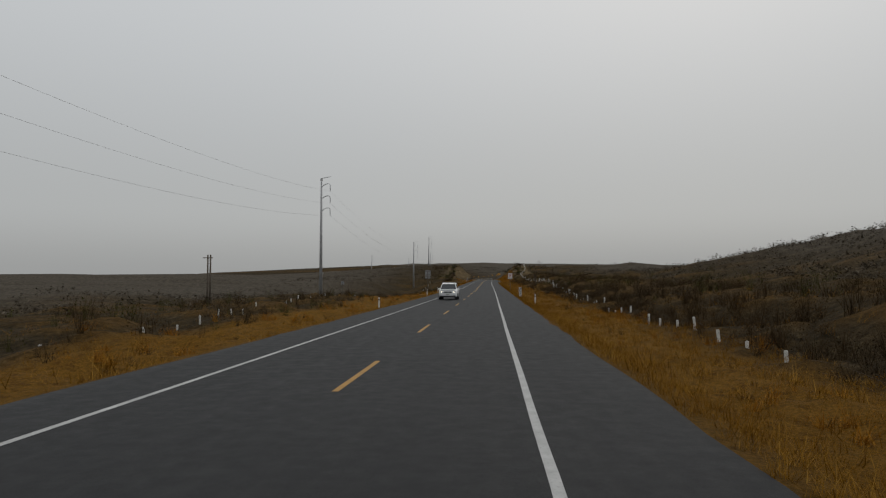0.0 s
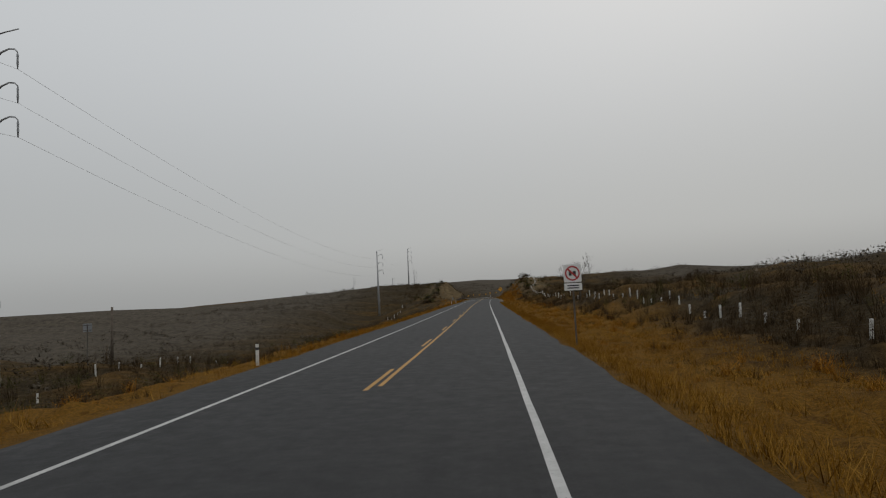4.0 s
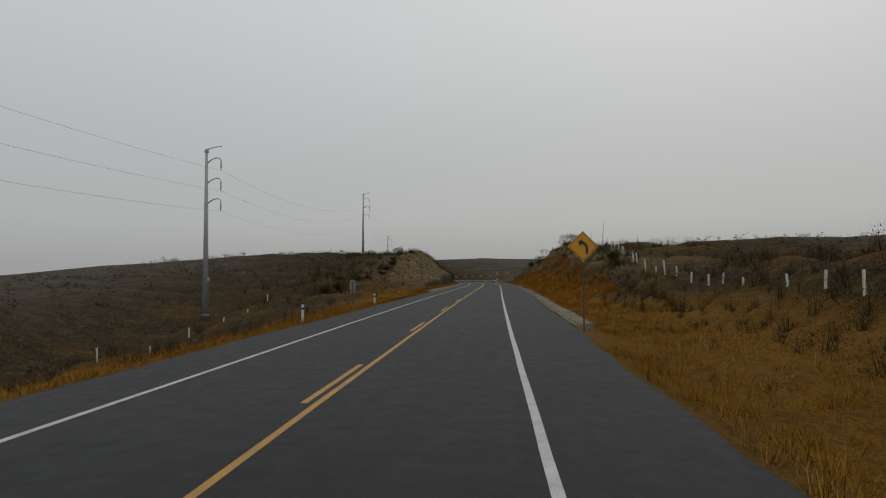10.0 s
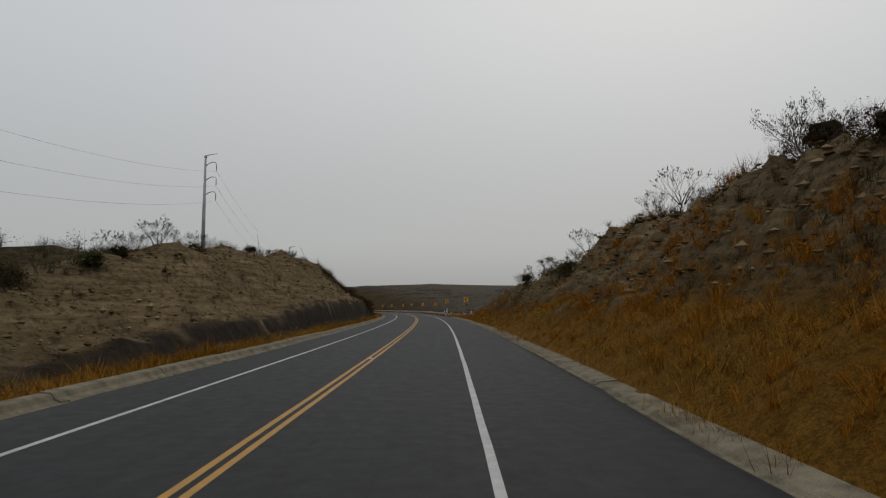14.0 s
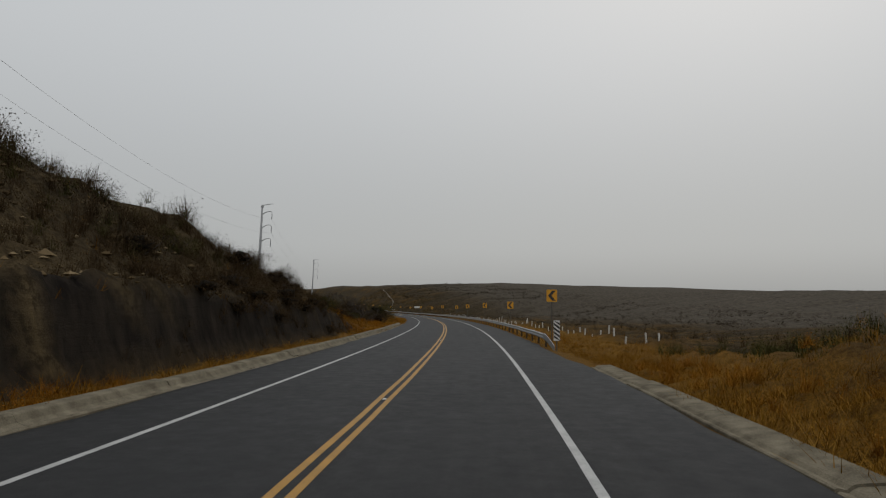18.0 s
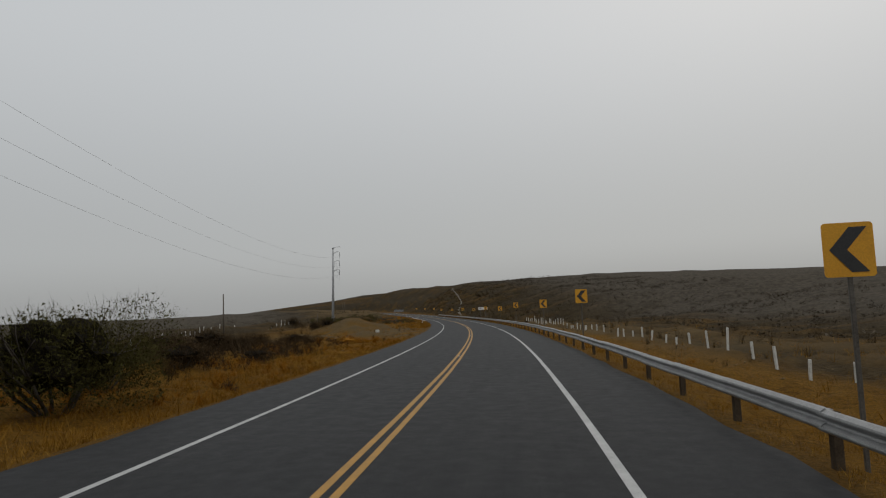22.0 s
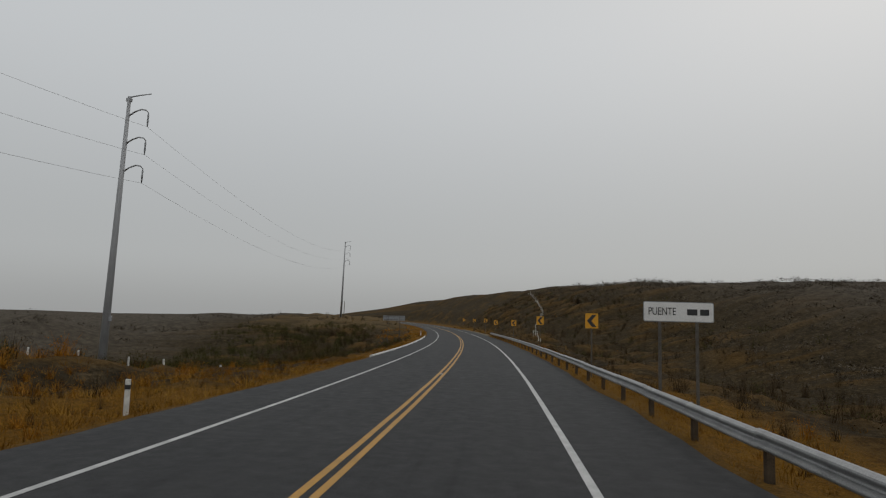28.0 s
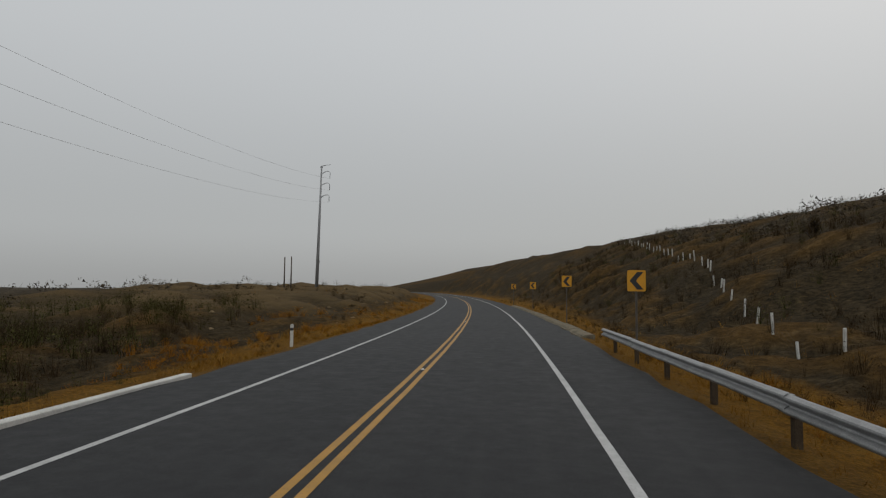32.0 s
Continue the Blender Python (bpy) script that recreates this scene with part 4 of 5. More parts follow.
brush_field("low_brush", BRUSH_DARK, "low brown weeds growing along the grass verge", [
    (1600, -30, 300, 8.5, 14, 0.5, True), (450, 190, 232, 11.0, 14.5, 0.9, True), (400, 300, 490, 9.5, 17, 0.6, True), (900, 312, 375, 10.5, 16.5, 0.9, True), (600, 350, 410, 11.5, 17.5, 0.95, False), (500, 320, 480, 13.5, 19, 0.9, False), (500, 490, 830, 8.2, 14, 0.5, True), (500, -30, 130, -9, -6.6, 0.5, True), (900, 130, 330, -9, -6.6, 0.6, True),
    (1500, 345, 525, -18.5, -9.5, 0.9, True), (350, 520, 720, -13, -6.5, 0.4, True), (500, 584, 612, -20, -10.5, 0.95, False), (500, 580, 618, -24, -9.5, 0.9, True), (110, 622, 670, -24, -6.6, 0.7, True), (500, 715, 880, 7.4, 10, 0.9, False), (500, 290, 350, -20, -9, 0.6, True), (300, 715, 980, -9, -6.5, 0.5, True)],
    LOW + TWIGGY, 0.5, 9)

brush_field("rust_weeds", BRUSH_RUST, "rust and gold dry weeds in soft clumps on the verge", [
    (800, -20, 272, 7.6, 12.5, 0.8, True), (450, -20, 130, -15, -7.0, 0.8, True), (2300, 300, 480, 8.0, 10.8, 0.95, False), (1300, 312, 395, 9.5, 13.5, 0.95, False), (800, 340, 412, 12.5, 17, 0.9, True), (1300, 338, 470, -8.3, -6.5, 0.95, True), (400, 130, 340, -8.0, -6.2, 0.8, True), (500, 285, 345, -14, -6.2, 0.8, True),
    (420, 512, 556, -11.5, -6.9, 0.95, False), (420, 560, 624, -14, -6.6, 0.85, True), (700, 664, 748, -22, -6.6, 0.8, True), (260, 824, 872, -15, -6.4, 0.85, True), (300, 840, 960, -10, -6.0, 0.7, True), (500, 500, 830, 7.4, 9.5, 0.6, True)],
    SOFT, 0.7, 11)


def grass_field(name, label, zones, size, seed, mat=None, blades=12):
    out = []
    kinds = [tuft_tris(seed * 10 + k, blades) for k in range(6)]
    for z, (count, s0, s1, o0, o1, share, clump) in enumerate(zones):
        s, o, r = scatter(count, s0, s1, o0, o1, lambda a, b: share * (rise(clumps(a, b, seed), 0.1, 0.6) if clump else np.ones(len(a))), seed * 17 + z)
        pick = r.integers(0, 6, len(s))
        for k in range(6):
            w = pick == k
            sz = r.gamma(7.0, size / 7.0, w.sum()) + 0.08
            out.append(tri_soup(kinds[k], s[w], o[w], sz, r.uniform(0, math.tau, w.sum()), 0.03, sz * r.uniform(0.7, 1.25, w.sum())))
    return stuff(name, np.concatenate(out), mat or GRASS_GOLD, label, "grass")


grass_field("verge_grass", "tall golden dry grass along the road verges", [
    (1800, 455, 522, 7.4, 12.5, 0.95, False), (1500, 425, 470, 7.3, 9.8, 0.95, False), (1800, 300, 375, 7.6, 13.5, 0.95, True), (2200, 440, 490, 7.3, 10.5, 0.95, False), (4500, 490, 835, 7.2, 9.4, 0.95, True), (2600, 318, 372, 7.6, 12.0, 0.95, False), (2500, 366, 455, 7.6, 10.6, 0.95, False), (1500, 366, 455, 10.6, 14.5, 0.6, True), (3000, 505, 600, -10.5, -6.5, 0.95, False), (1500, 835, 960, 6.3, 10, 0.9, True),
    (3000, -20, 130, -8.5, -5.6, 0.9, True), (5200, 130, 340, -8.0, -5.6, 0.95, False), (2600, 340, 520, -8.2, -6.8, 0.9, True), (2600, 336, 440, -8.6, -6.5, 0.95, True), (3600, 510, 620, -10.5, -5.7, 0.95, False), (350, 620, 668, -9.5, -5.7, 0.8, True), (3600, 668, 749, -11.5, -5.7, 0.95, False), (1300, 749, 840, -8, -5.9, 0.8, True), (900, 818, 872, -11, -5.8, 0.95, True), (1600, 838, 960, -9, -5.7, 0.8, True)],
    0.27, 2)
grass_field("right_verge_grass", "short golden dry grass along the wide verge", [
    (14500, -20, 273, 6.15, 12.3, 0.95, False), (5500, -20, 273, 6.1, 7.6, 0.95, False), (1500, 273, 300, 7.3, 12.3, 0.95, False)], 0.23, 8, blades=14)
grass_field("cut_foot_grass", "tall tufts of golden grass at the foot of the cutting", [
    (1900, 330, 420, -8.5, -6.7, 0.95, True), (700, 420, 470, -8.0, -6.7, 0.9, True), (900, 312, 470, 7.0, 7.7, 0.7, True)], 0.42, 12)
grass_field("rail_grass", "short dry grass under the guardrail", [
    (6000, 490, 835, 6.05, 7.8, 0.95, False)], 0.13, 6)
grass_field("field_grass", "sparse dry grass between the shrubs", [
    (7000, -20, 330, 13, 26, 0.6, True), (2600, 330, 480, 12, 24, 0.6, True), (4000, 490, 720, 10, 30, 0.7, True), (1500, 720, 960, 9, 26, 0.5, True),
    (3500, -20, 140, -26, -8, 0.6, True), (6500, 285, 350, -19, -6, 0.95, True), (2500, 345, 530, -26, -9, 0.5, True), (1800, 560, 622, -26, -8, 0.9, True), (700, 622, 668, -26, -6.5, 0.8, True), (3600, 668, 750, -32, -7, 0.95, True), (1500, 530, 570, -30, -9, 0.7, True), (2000, 830, 980, -28, -8, 0.6, True)],
    0.34, 4, blades=8)


# ---- single trees and bushes ----
def branch(bm, r, p, d, length, radius, level, tips):
    q, pts, rad = Vector(p), [Vector(p)], [radius]
    for k in range(3):
        d = (d + Vector((r.uniform(-1, 1), r.uniform(-1, 1), r.uniform(-0.4, 0.8))) * 0.22).normalized()
        q = q + d * length / 3
        pts.append(q.copy())
        rad.append(radius * (1 - 0.1 * (k + 1)))
    tube(pts, rad, 6 if level < 2 else 3, bm)
    if level >= 4:
        tips.append((q, d))
        return
    for k in range(r.choice((2, 3, 3)) if level else 4):
        at = pts[-1] if k < 2 else pts[-2]
        nd = (d + Vector((r.uniform(-1, 1), r.uniform(-1, 1), r.uniform(-0.25, 0.6))) * (0.95 if level < 2 else 0.8)).normalized()
        branch(bm, r, at, nd, length * r.uniform(0.62, 0.88), rad[-1] * 0.72, level + 1, tips)


def bare_tree(s, o, h, label, seed, leaf_mat=None, trunk=True, leaf_count=3):
    r = random.Random(seed)
    root = thing("bare_tree" if trunk else "bare_bush", spot(s, o, -0.1), label, "tree" if trunk else "bush", "roadside trees" if trunk else "roadside bushes")
    bm, tips = bmesh.new(), []
    if trunk:
        branch(bm, r, (0, 0, -0.2), Vector((0.1, 0, 1)), h * 0.34, h * 0.024, 0, tips)
    else:
        for k in range(5):
            a = math.tau * k / 5 + r.uniform(-0.4, 0.4)
            branch(bm, r, (0.15 * math.cos(a), 0.15 * math.sin(a), -0.1), Vector((math.cos(a) * 0.7, math.sin(a) * 0.7, 1)).normalized(), h * 0.36, h * 0.014, 1, tips)
    part("trunk", bm, BARK, root)
    vs = []
    for q, d in tips:
        for k in range(leaf_count):
            e2 = (d + Vector((r.uniform(-1, 1), r.uniform(-1, 1), r.uniform(-0.5, 0.9))) * 0.8).normalized() * (h * r.uniform(0.05, 0.12) if leaf_mat is None else r.uniform(0.06, 0.13))
            sd = e2.cross(Vector((0, 0, 1))).normalized() * (0.014 if leaf_mat is None else 0.018)
            p = q if leaf_mat is None else q - d * r.uniform(0, 0.3) + Vector((r.gauss(0, 0.07), r.gauss(0, 0.07), r.gauss(0, 0.07)))
            vs += [p - sd, p + sd, p + e2]
    me = np_mesh("crown", np.array([tuple(v) for v in vs]), np.arange(len(vs)).reshape(-1, 3), leaf_mat or BARK)
    part("crown", me, leaf_mat or BARK, root, "fine bare twigs" if leaf_mat is None else "small dull leaves")
    return root


bare_tree(196, 15.6, 6.0, "leafless spreading grey tree beside the fence", 3)
bare_tree(449.5, 11.8, 1.9, "small leafless tree on the low bank of the cutting", 4)
bare_tree(444.5, 12.2, 1.5, "small leafless tree on the low bank of the cutting", 9)
for s, o, h, sd in ((551, -12.0, 3.2, 5), (546, -14.0, 3.4, 6), (541, -12.0, 2.7, 16), (556, -13.5, 3.4, 17), (549, -10.5, 2.6, 19), (536, -10.5, 2.0, 13), (533, -13.0, 2.6, 18)):
    bare_tree(s, o, h, "leafless grey twiggy bush on the bank", sd, trunk=False, leaf_count=9)


def dense_bush(s, o, w, h, label, seed, mat):
    root = thing("dense_bush", spot(s, o, -0.1), label, "bush", "dense bushes")
    r = random.Random(seed)
    bm, tips = bmesh.new(), []
    for k in range(6):
        a = math.tau * k / 6
        branch(bm, r, (0.2 * math.cos(a), 0.2 * math.sin(a), -0.1), Vector((math.cos(a) * 0.8, math.sin(a) * 0.8, 0.9)).normalized(), h * 0.33, h * 0.016, 2, tips)
    part("stem", bm, BARK, root)
    g = np.random.default_rng(seed)
    lob = np.clip(g.normal(0, 0.42, (13, 3)), -0.7, 0.7) * (w / 2, w / 2, h * 0.28) + (0, 0, h * 0.38)
    lob[0], lob[1:4, 2] = (0, 0, h * 0.42), h * 0.22
    rad, size = g.uniform(0.22, 0.34, 13), np.array((w * 0.75, w * 0.75, h * 0.85))
    # small leaves and many fine twigs round the lobes
    n = int(min(18000, 700 * w * h))
    k = g.integers(0, 13, n)
    d = g.normal(0, 1, (n, 3))
    d /= np.linalg.norm(d, axis=1)[:, None]
    c = lob[k] + d * (rad[k] * g.uniform(0.45, 1.05, n) ** 0.7)[:, None] * size
    c[:, 2] = np.abs(c[:, 2])
    m = int(n * 0.45)
    out = d[:m] * (1, 1, 0.6) + (0, 0, 0.55) + g.normal(0, 0.3, (m, 3))
    tip = c[:m] + out * g.uniform(0.12, 0.36, (m, 1))
    side = np.stack([-out[:, 1], out[:, 0], 0.3 * out[:, 0]], 1) * 0.008
    leaf = c[m:, None, :] + g.normal(0, 0.032, (n - m, 3, 3))
    t = np.concatenate([leaf, np.stack([c[:m] - side, c[:m] + side, tip], 1)])
    part("leaves", np_mesh("leaves", t.reshape(-1, 3), np.arange(3 * len(t)).reshape(-1, 3), mat), mat, root)
    # added filler against see-through; near-black for inner shade, own colour in rust clumps
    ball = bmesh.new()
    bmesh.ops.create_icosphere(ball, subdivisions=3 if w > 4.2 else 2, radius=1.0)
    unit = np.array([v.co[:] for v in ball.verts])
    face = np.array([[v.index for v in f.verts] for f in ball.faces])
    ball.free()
    heart = mat if mat is BRUSH_RUST else FILLER_SHADE
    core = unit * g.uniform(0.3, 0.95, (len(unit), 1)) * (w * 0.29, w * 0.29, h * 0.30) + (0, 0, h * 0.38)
    part("inner_filler", np_mesh("inner_filler", core, face, heart), heart, root)
    return root


# almost black: the shade within the bushes is put into this colour
FILLER_SHADE = worn("bush_shade_filler", (0.006, 0.005, 0.004), (0.022, 0.018, 0.013), 9.0, 0.95, fine=30.0, relief=0.05)
for s, o, w, h, mat, sd in ((571, -10.6, 6.5, 4.6, BRUSH_OLIVE, 21), (557, -9.6, 3.8, 2.6, BRUSH_DARK, 22), (563, -13.5, 5.0, 4.4, BRUSH_DARK, 23), (577, -13.0, 4.0, 3.4, BRUSH_OLIVE, 38), (543, -12.5, 4.6, 2.4, BRUSH_DARK, 35), (535, -11.5, 3.6, 1.8, BRUSH_OLIVE, 36),
                            (172, -12.5, 5.0, 3.0, BRUSH_OLIVE, 24), (182, -14, 4.0, 2.6, BRUSH_OLIVE, 25), (330, 11.6, 2.6, 1.1, BRUSH_DARK, 41), (706, -15.0, 1.9, 1.5, BRUSH_OLIVE, 26), (722, -23, 5.0, 2.2, BRUSH_OLIVE, 27), (730, -30, 3.4, 2.3, BRUSH_OLIVE, 28), (700, -22, 4.4, 2.5, BRUSH_OLIVE, 29),
                            (731, -19, 2.2, 1.8, BRUSH_OLIVE, 30), (711, -29, 3.6, 2.6, BRUSH_DARK, 31), (716, -37, 4.6, 2.8, BRUSH_DARK, 37), (680, 10.8, 1.3, 0.7, BRUSH_DARK, 71), (684.5, 11.6, 1.0, 0.6, BRUSH_DARK, 72), (689, 13.2, 1.1, 0.6, BRUSH_DARK, 73), (674, 12.6, 0.9, 0.5, BRUSH_DARK, 74), (576, -7.6, 1.1, 0.7, BRUSH_DARK, 75), (864, 29.5, 1.3, 2.6, BRUSH_DARK, 34), (660.5, -21.5, 2.6, 2.0, BRUSH_DARK, 32), (663, -24, 3.2, 1.8, BRUSH_DARK, 33),
                            (583, -12.5, 3.6, 1.5, BRUSH_DARK, 81), (588, -14.2, 4.0, 1.7, BRUSH_DARK, 82), (593.5, -12.6, 3.2, 1.5, BRUSH_DARK, 83), (597, -16.8, 4.6, 1.9, BRUSH_DARK, 84), (603, -14.4, 3.6, 1.6, BRUSH_DARK, 85), (608, -18.6, 4.4, 1.9, BRUSH_DARK, 86), (612, -15.2, 3.0, 1.4, BRUSH_DARK, 87), (617, -20, 4.0, 1.7, BRUSH_DARK, 88), (601, -22, 4.6, 1.9, BRUSH_DARK, 89), (590, -20, 4.6, 1.9, BRUSH_DARK, 90), (624, -27, 3.6, 1.6, BRUSH_DARK, 91),
                            (480.5, -9.2, 2.2, 1.2, BRUSH_DARK, 101), (484, -9.0, 2.0, 1.1, BRUSH_DARK, 102), (487.3, -9.1, 2.2, 1.2, BRUSH_DARK, 103), (490.6, -8.9, 2.0, 1.1, BRUSH_DARK, 104), (494, -9.2, 2.3, 1.2, BRUSH_DARK, 105), (497.5, -9.0, 2.0, 1.1, BRUSH_DARK, 106), (500.7, -9.2, 2.2, 1.1, BRUSH_DARK, 107), (504, -8.6, 1.8, 0.9, BRUSH_DARK, 108),
                            (615, -12.2, 2.2, 0.8, BRUSH_RUST, 111), (617.5, -9.8, 2.0, 0.7, BRUSH_RUST, 112), (620.5, -12.0, 2.4, 0.8, BRUSH_RUST, 113), (624, -15.2, 2.6, 0.9, BRUSH_RUST, 114), (620, -16.5, 2.2, 0.8, BRUSH_RUST, 115), (627, -19, 2.2, 0.7, BRUSH_RUST, 116),
                            (478, -10.6, 2.8, 1.6, BRUSH_DARK, 51), (482, -13.0, 3.4, 1.9, BRUSH_DARK, 52), (486, -10.2, 2.6, 1.7, BRUSH_DARK, 53), (489, -14.5, 3.6, 2.0, BRUSH_OLIVE, 54), (491, -11.4, 3.0, 1.8, BRUSH_DARK, 55),
                            (495, -9.6, 2.6, 1.5, BRUSH_DARK, 56), (497, -13.2, 3.6, 2.0, BRUSH_DARK, 57), (501, -10.8, 3.2, 1.8, BRUSH_DARK, 58), (505, -9.2, 2.4, 1.4, BRUSH_OLIVE, 59), (506, -13.0, 3.6, 2.0, BRUSH_DARK, 60),
                            (510, -10.6, 3.0, 1.7, BRUSH_DARK, 61), (515, -12.2, 3.4, 1.8, BRUSH_DARK, 62), (521, -10.6, 2.8, 1.5, BRUSH_DARK, 63), (527, -13.0, 3.2, 1.7, BRUSH_DARK, 64)):
    dense_bush(s, o, w, h, "low rust-coloured clump of dry weeds beside bare dirt" if mat is BRUSH_RUST else "dense dull green bush with a ragged round outline" if mat is BRUSH_OLIVE else "dense dark brown twiggy bush with a ragged outline", sd, mat)


# bushes along the two crests of the cutting: some feathery, most dense
crest = random.Random(77)
for s0, s1, o0, o1, count in ((318, 402, 15.5, 18.5, 18), (404, 430, 11.8, 14.5, 6), (330, 400, -17.0, -20.5, 18), (402, 476, -18.4, -20.6, 15)):
    for k in range(count):
        s, o, h = s0 + (s1 - s0) * (k + crest.uniform(0.1, 0.9)) / count, crest.uniform(o0, o1), crest.uniform(1.0, 2.0)
        if k % 3:
            dense_bush(s, o, h * crest.uniform(1.3, 2.0), h, "small ragged dark bush on the crest of the cutting", 200 + k + int(s), BRUSH_DARK if k % 2 else BRUSH_OLIVE)
        else:
            bare_tree(s, o, h + 0.6, "small feathery dull green bush on the crest of the cutting", 200 + k + int(s), BRUSH_OLIVE, False, 10)

for k, (s, o, h) in enumerate(((394, 17.4, 2.5), (397, 17.0, 2.2), (405, 13.9, 1.9), (408, 13.5, 1.6), (423, 12.7, 1.9), (415, 13.1, 1.6), (404, -18.6, 2.4), (406.5, -18.8, 2.0), (399, -20.0, 1.9), (411, -18.4, 1.7))):
    bare_tree(s, o, h, "feathery grey twiggy bush on the crest of the cutting", 300 + k, BRUSH_OLIVE if k % 2 else None, False, 9)


# ---- the white car in the other lane ----
CAR_WHITE = worn("white_car_paint", (0.66, 0.67, 0.68), (0.76, 0.77, 0.78), 1.2, 0.3, relief=0)
CAR_GLASS = worn("dark_car_glass", (0.02, 0.025, 0.03), (0.04, 0.045, 0.05), 2.0, 0.08, relief=0)
RUBBER = worn("tyre_rubber", (0.012, 0.012, 0.012), (0.03, 0.03, 0.03), 8.0, 0.85)
BLACK_TRIM = worn("black_plastic_trim", (0.012, 0.012, 0.013), (0.03, 0.03, 0.032), 4.0, 0.6, relief=0)
CHROME = worn("dull_chrome", (0.45, 0.46, 0.47), (0.62, 0.63, 0.64), 4.0, 0.25, 0.9, relief=0)
LAMP = bpy.data.materials.new("lit_headlamp")
LAMP.use_nodes = True
LAMP.node_tree.nodes["Principled BSDF"].inputs["Emission Color"].default_value = (1.0, 0.9, 0.7, 1)
LAMP.node_tree.nodes["Principled BSDF"].inputs["Emission Strength"].default_value = 2.2
TAIL_RED = worn("red_tail_lens", (0.25, 0.01, 0.01), (0.35, 0.02, 0.02), 3.0, 0.2, relief=0)


def car_body():
    bm = bmesh.new()
    rows = [(-2.43, 0.78, 0.46, 0.70), (-2.38, 0.88, 0.34, 0.86), (-2.22, 0.94, 0.29, 0.96), (-1.8, 0.985, 0.28, 1.03), (-1.15, 1.0, 0.28, 1.09), (0, 1.0, 0.28, 1.12),
            (1.5, 1.0, 0.28, 1.13), (2.15, 0.985, 0.30, 1.13), (2.36, 0.93, 0.36, 1.10), (2.43, 0.84, 0.46, 1.0)]
    rings = []
    for y, w, a, b in rows:
        ring = [(-w * 0.93, a), (w * 0.93, a), (w, a + 0.12), (w, b - 0.20), (w * 0.965, b - 0.05), (w * 0.90, b), (-w * 0.90, b), (-w * 0.965, b - 0.05), (-w, b - 0.20), (-w, a + 0.12)]
        rings.append([bm.verts.new((x, y, z)) for x, z in ring])
    for u, v in zip(rings, rings[1:]):
        for i in range(10):
            bm.faces.new((u[i], u[(i + 1) % 10], v[(i + 1) % 10], v[i])).smooth = True
    bm.faces.new(rings[0])
    bm.faces.new(rings[-1][::-1])
    bmesh.ops.recalc_face_normals(bm, faces=bm.faces)
    return bm


def cabin_half(z):
    return 0.93 - 0.22 * (z - 1.08) / 0.74


def cabin(outline, grow=0.0):
    """The car's upper part over a side outline of (y, z) points, narrowing towards the roof."""
    bm = bmesh.new()
    sides = [[bm.verts.new((k * (cabin_half(z) + grow), y, z)) for y, z in outline] for k in (-1, 1)]
    n = len(outline)
    bm.faces.new(sides[0])
    bm.faces.new(sides[1][::-1])
    for i in range(n):
        j = (i + 1) % n
        bm.faces.new((sides[0][j], sides[0][i], sides[1][i], sides[1][j]))
    bmesh.ops.recalc_face_normals(bm, faces=bm.faces)
    return bm


def cabin_window(outline, side):
    bm = bmesh.new()
    a = [bm.verts.new((side * (cabin_half(z) + 0.006), y, z)) for y, z in outline]
    b = [bm.verts.new((side * (cabin_half(z) - 0.01), y, z)) for y, z in outline]
    bm.faces.new(a)
    bm.faces.new(b[::-1])
    for i in range(len(a)):
        j = (i + 1) % len(a)
        bm.faces.new((a[j], a[i], b[i], b[j]))
    bmesh.ops.recalc_face_normals(bm, faces=bm.faces)
    return bm


def cross_pane(y0, z0, y1, z1, inset, out):
    """A pane across the car from (y0, z0) up to (y1, z1)."""
    bm = bmesh.new()
    w0, w1 = cabin_half(z0) - inset, cabin_half(z1) - inset
    f = [(-w0, y0, z0), (w0, y0, z0), (w1, y1, z1), (-w1, y1, z1)]
    nrm = Vector((0, -(z1 - z0), y1 - y0)).normalized() * out
    a = [bm.verts.new(Vector(p) + nrm * 0.008) for p in f]
    b = [bm.verts.new(Vector(p) - nrm * 0.01) for p in f]
    bm.faces.new(a)
    bm.faces.new(b[::-1])
    for i in range(4):
        j = (i + 1) % 4
        bm.faces.new((a[j], a[i], b[i], b[j]))
    bmesh.ops.recalc_face_normals(bm, faces=bm.faces)
    return bm


def wheel_part(root, x, y):
    side = 1 if x > 0 else -1
    prof = [(-0.12, 0.24), (-0.12, 0.34), (-0.09, 0.365), (0.09, 0.365), (0.12, 0.34), (0.12, 0.24)]
    bm, n, rings = bmesh.new(), 24, []
    for k in range(n):
        a = math.tau * k / n
        rings.append([bm.verts.new((u, r * math.cos(a), r * math.sin(a))) for u, r in prof])
    for k in range(n):
        u, v = rings[k], rings[(k + 1) % n]
        for i in range(6):
            bm.faces.new((u[i], u[(i + 1) % 6], v[(i + 1) % 6], v[i]))
    bmesh.ops.recalc_face_normals(bm, faces=bm.faces)
    tyre = part("wheel", bm, RUBBER, root, "black tyre on an alloy rim", m=Matrix.Translation((x, y, 0.365)))
    rim = bmesh.new()
    c = rim.verts.new((side * 0.075, 0, 0))
    outer = [rim.verts.new((side * (0.10 if k % 4 < 2 else 0.06), 0.24 * math.cos(math.tau * k / 20), 0.24 * math.sin(math.tau * k / 20))) for k in range(20)]
    for k in range(20):
        rim.faces.new((c, outer[k], outer[(k + 1) % 20]))
    part("rim", rim, CHROME, tyre)
    part("wheel_arch", tube([(x - side * 0.20, y, 0.40), (x + side * 0.055, y, 0.40)], 0.43, 20), BLACK_TRIM, root)


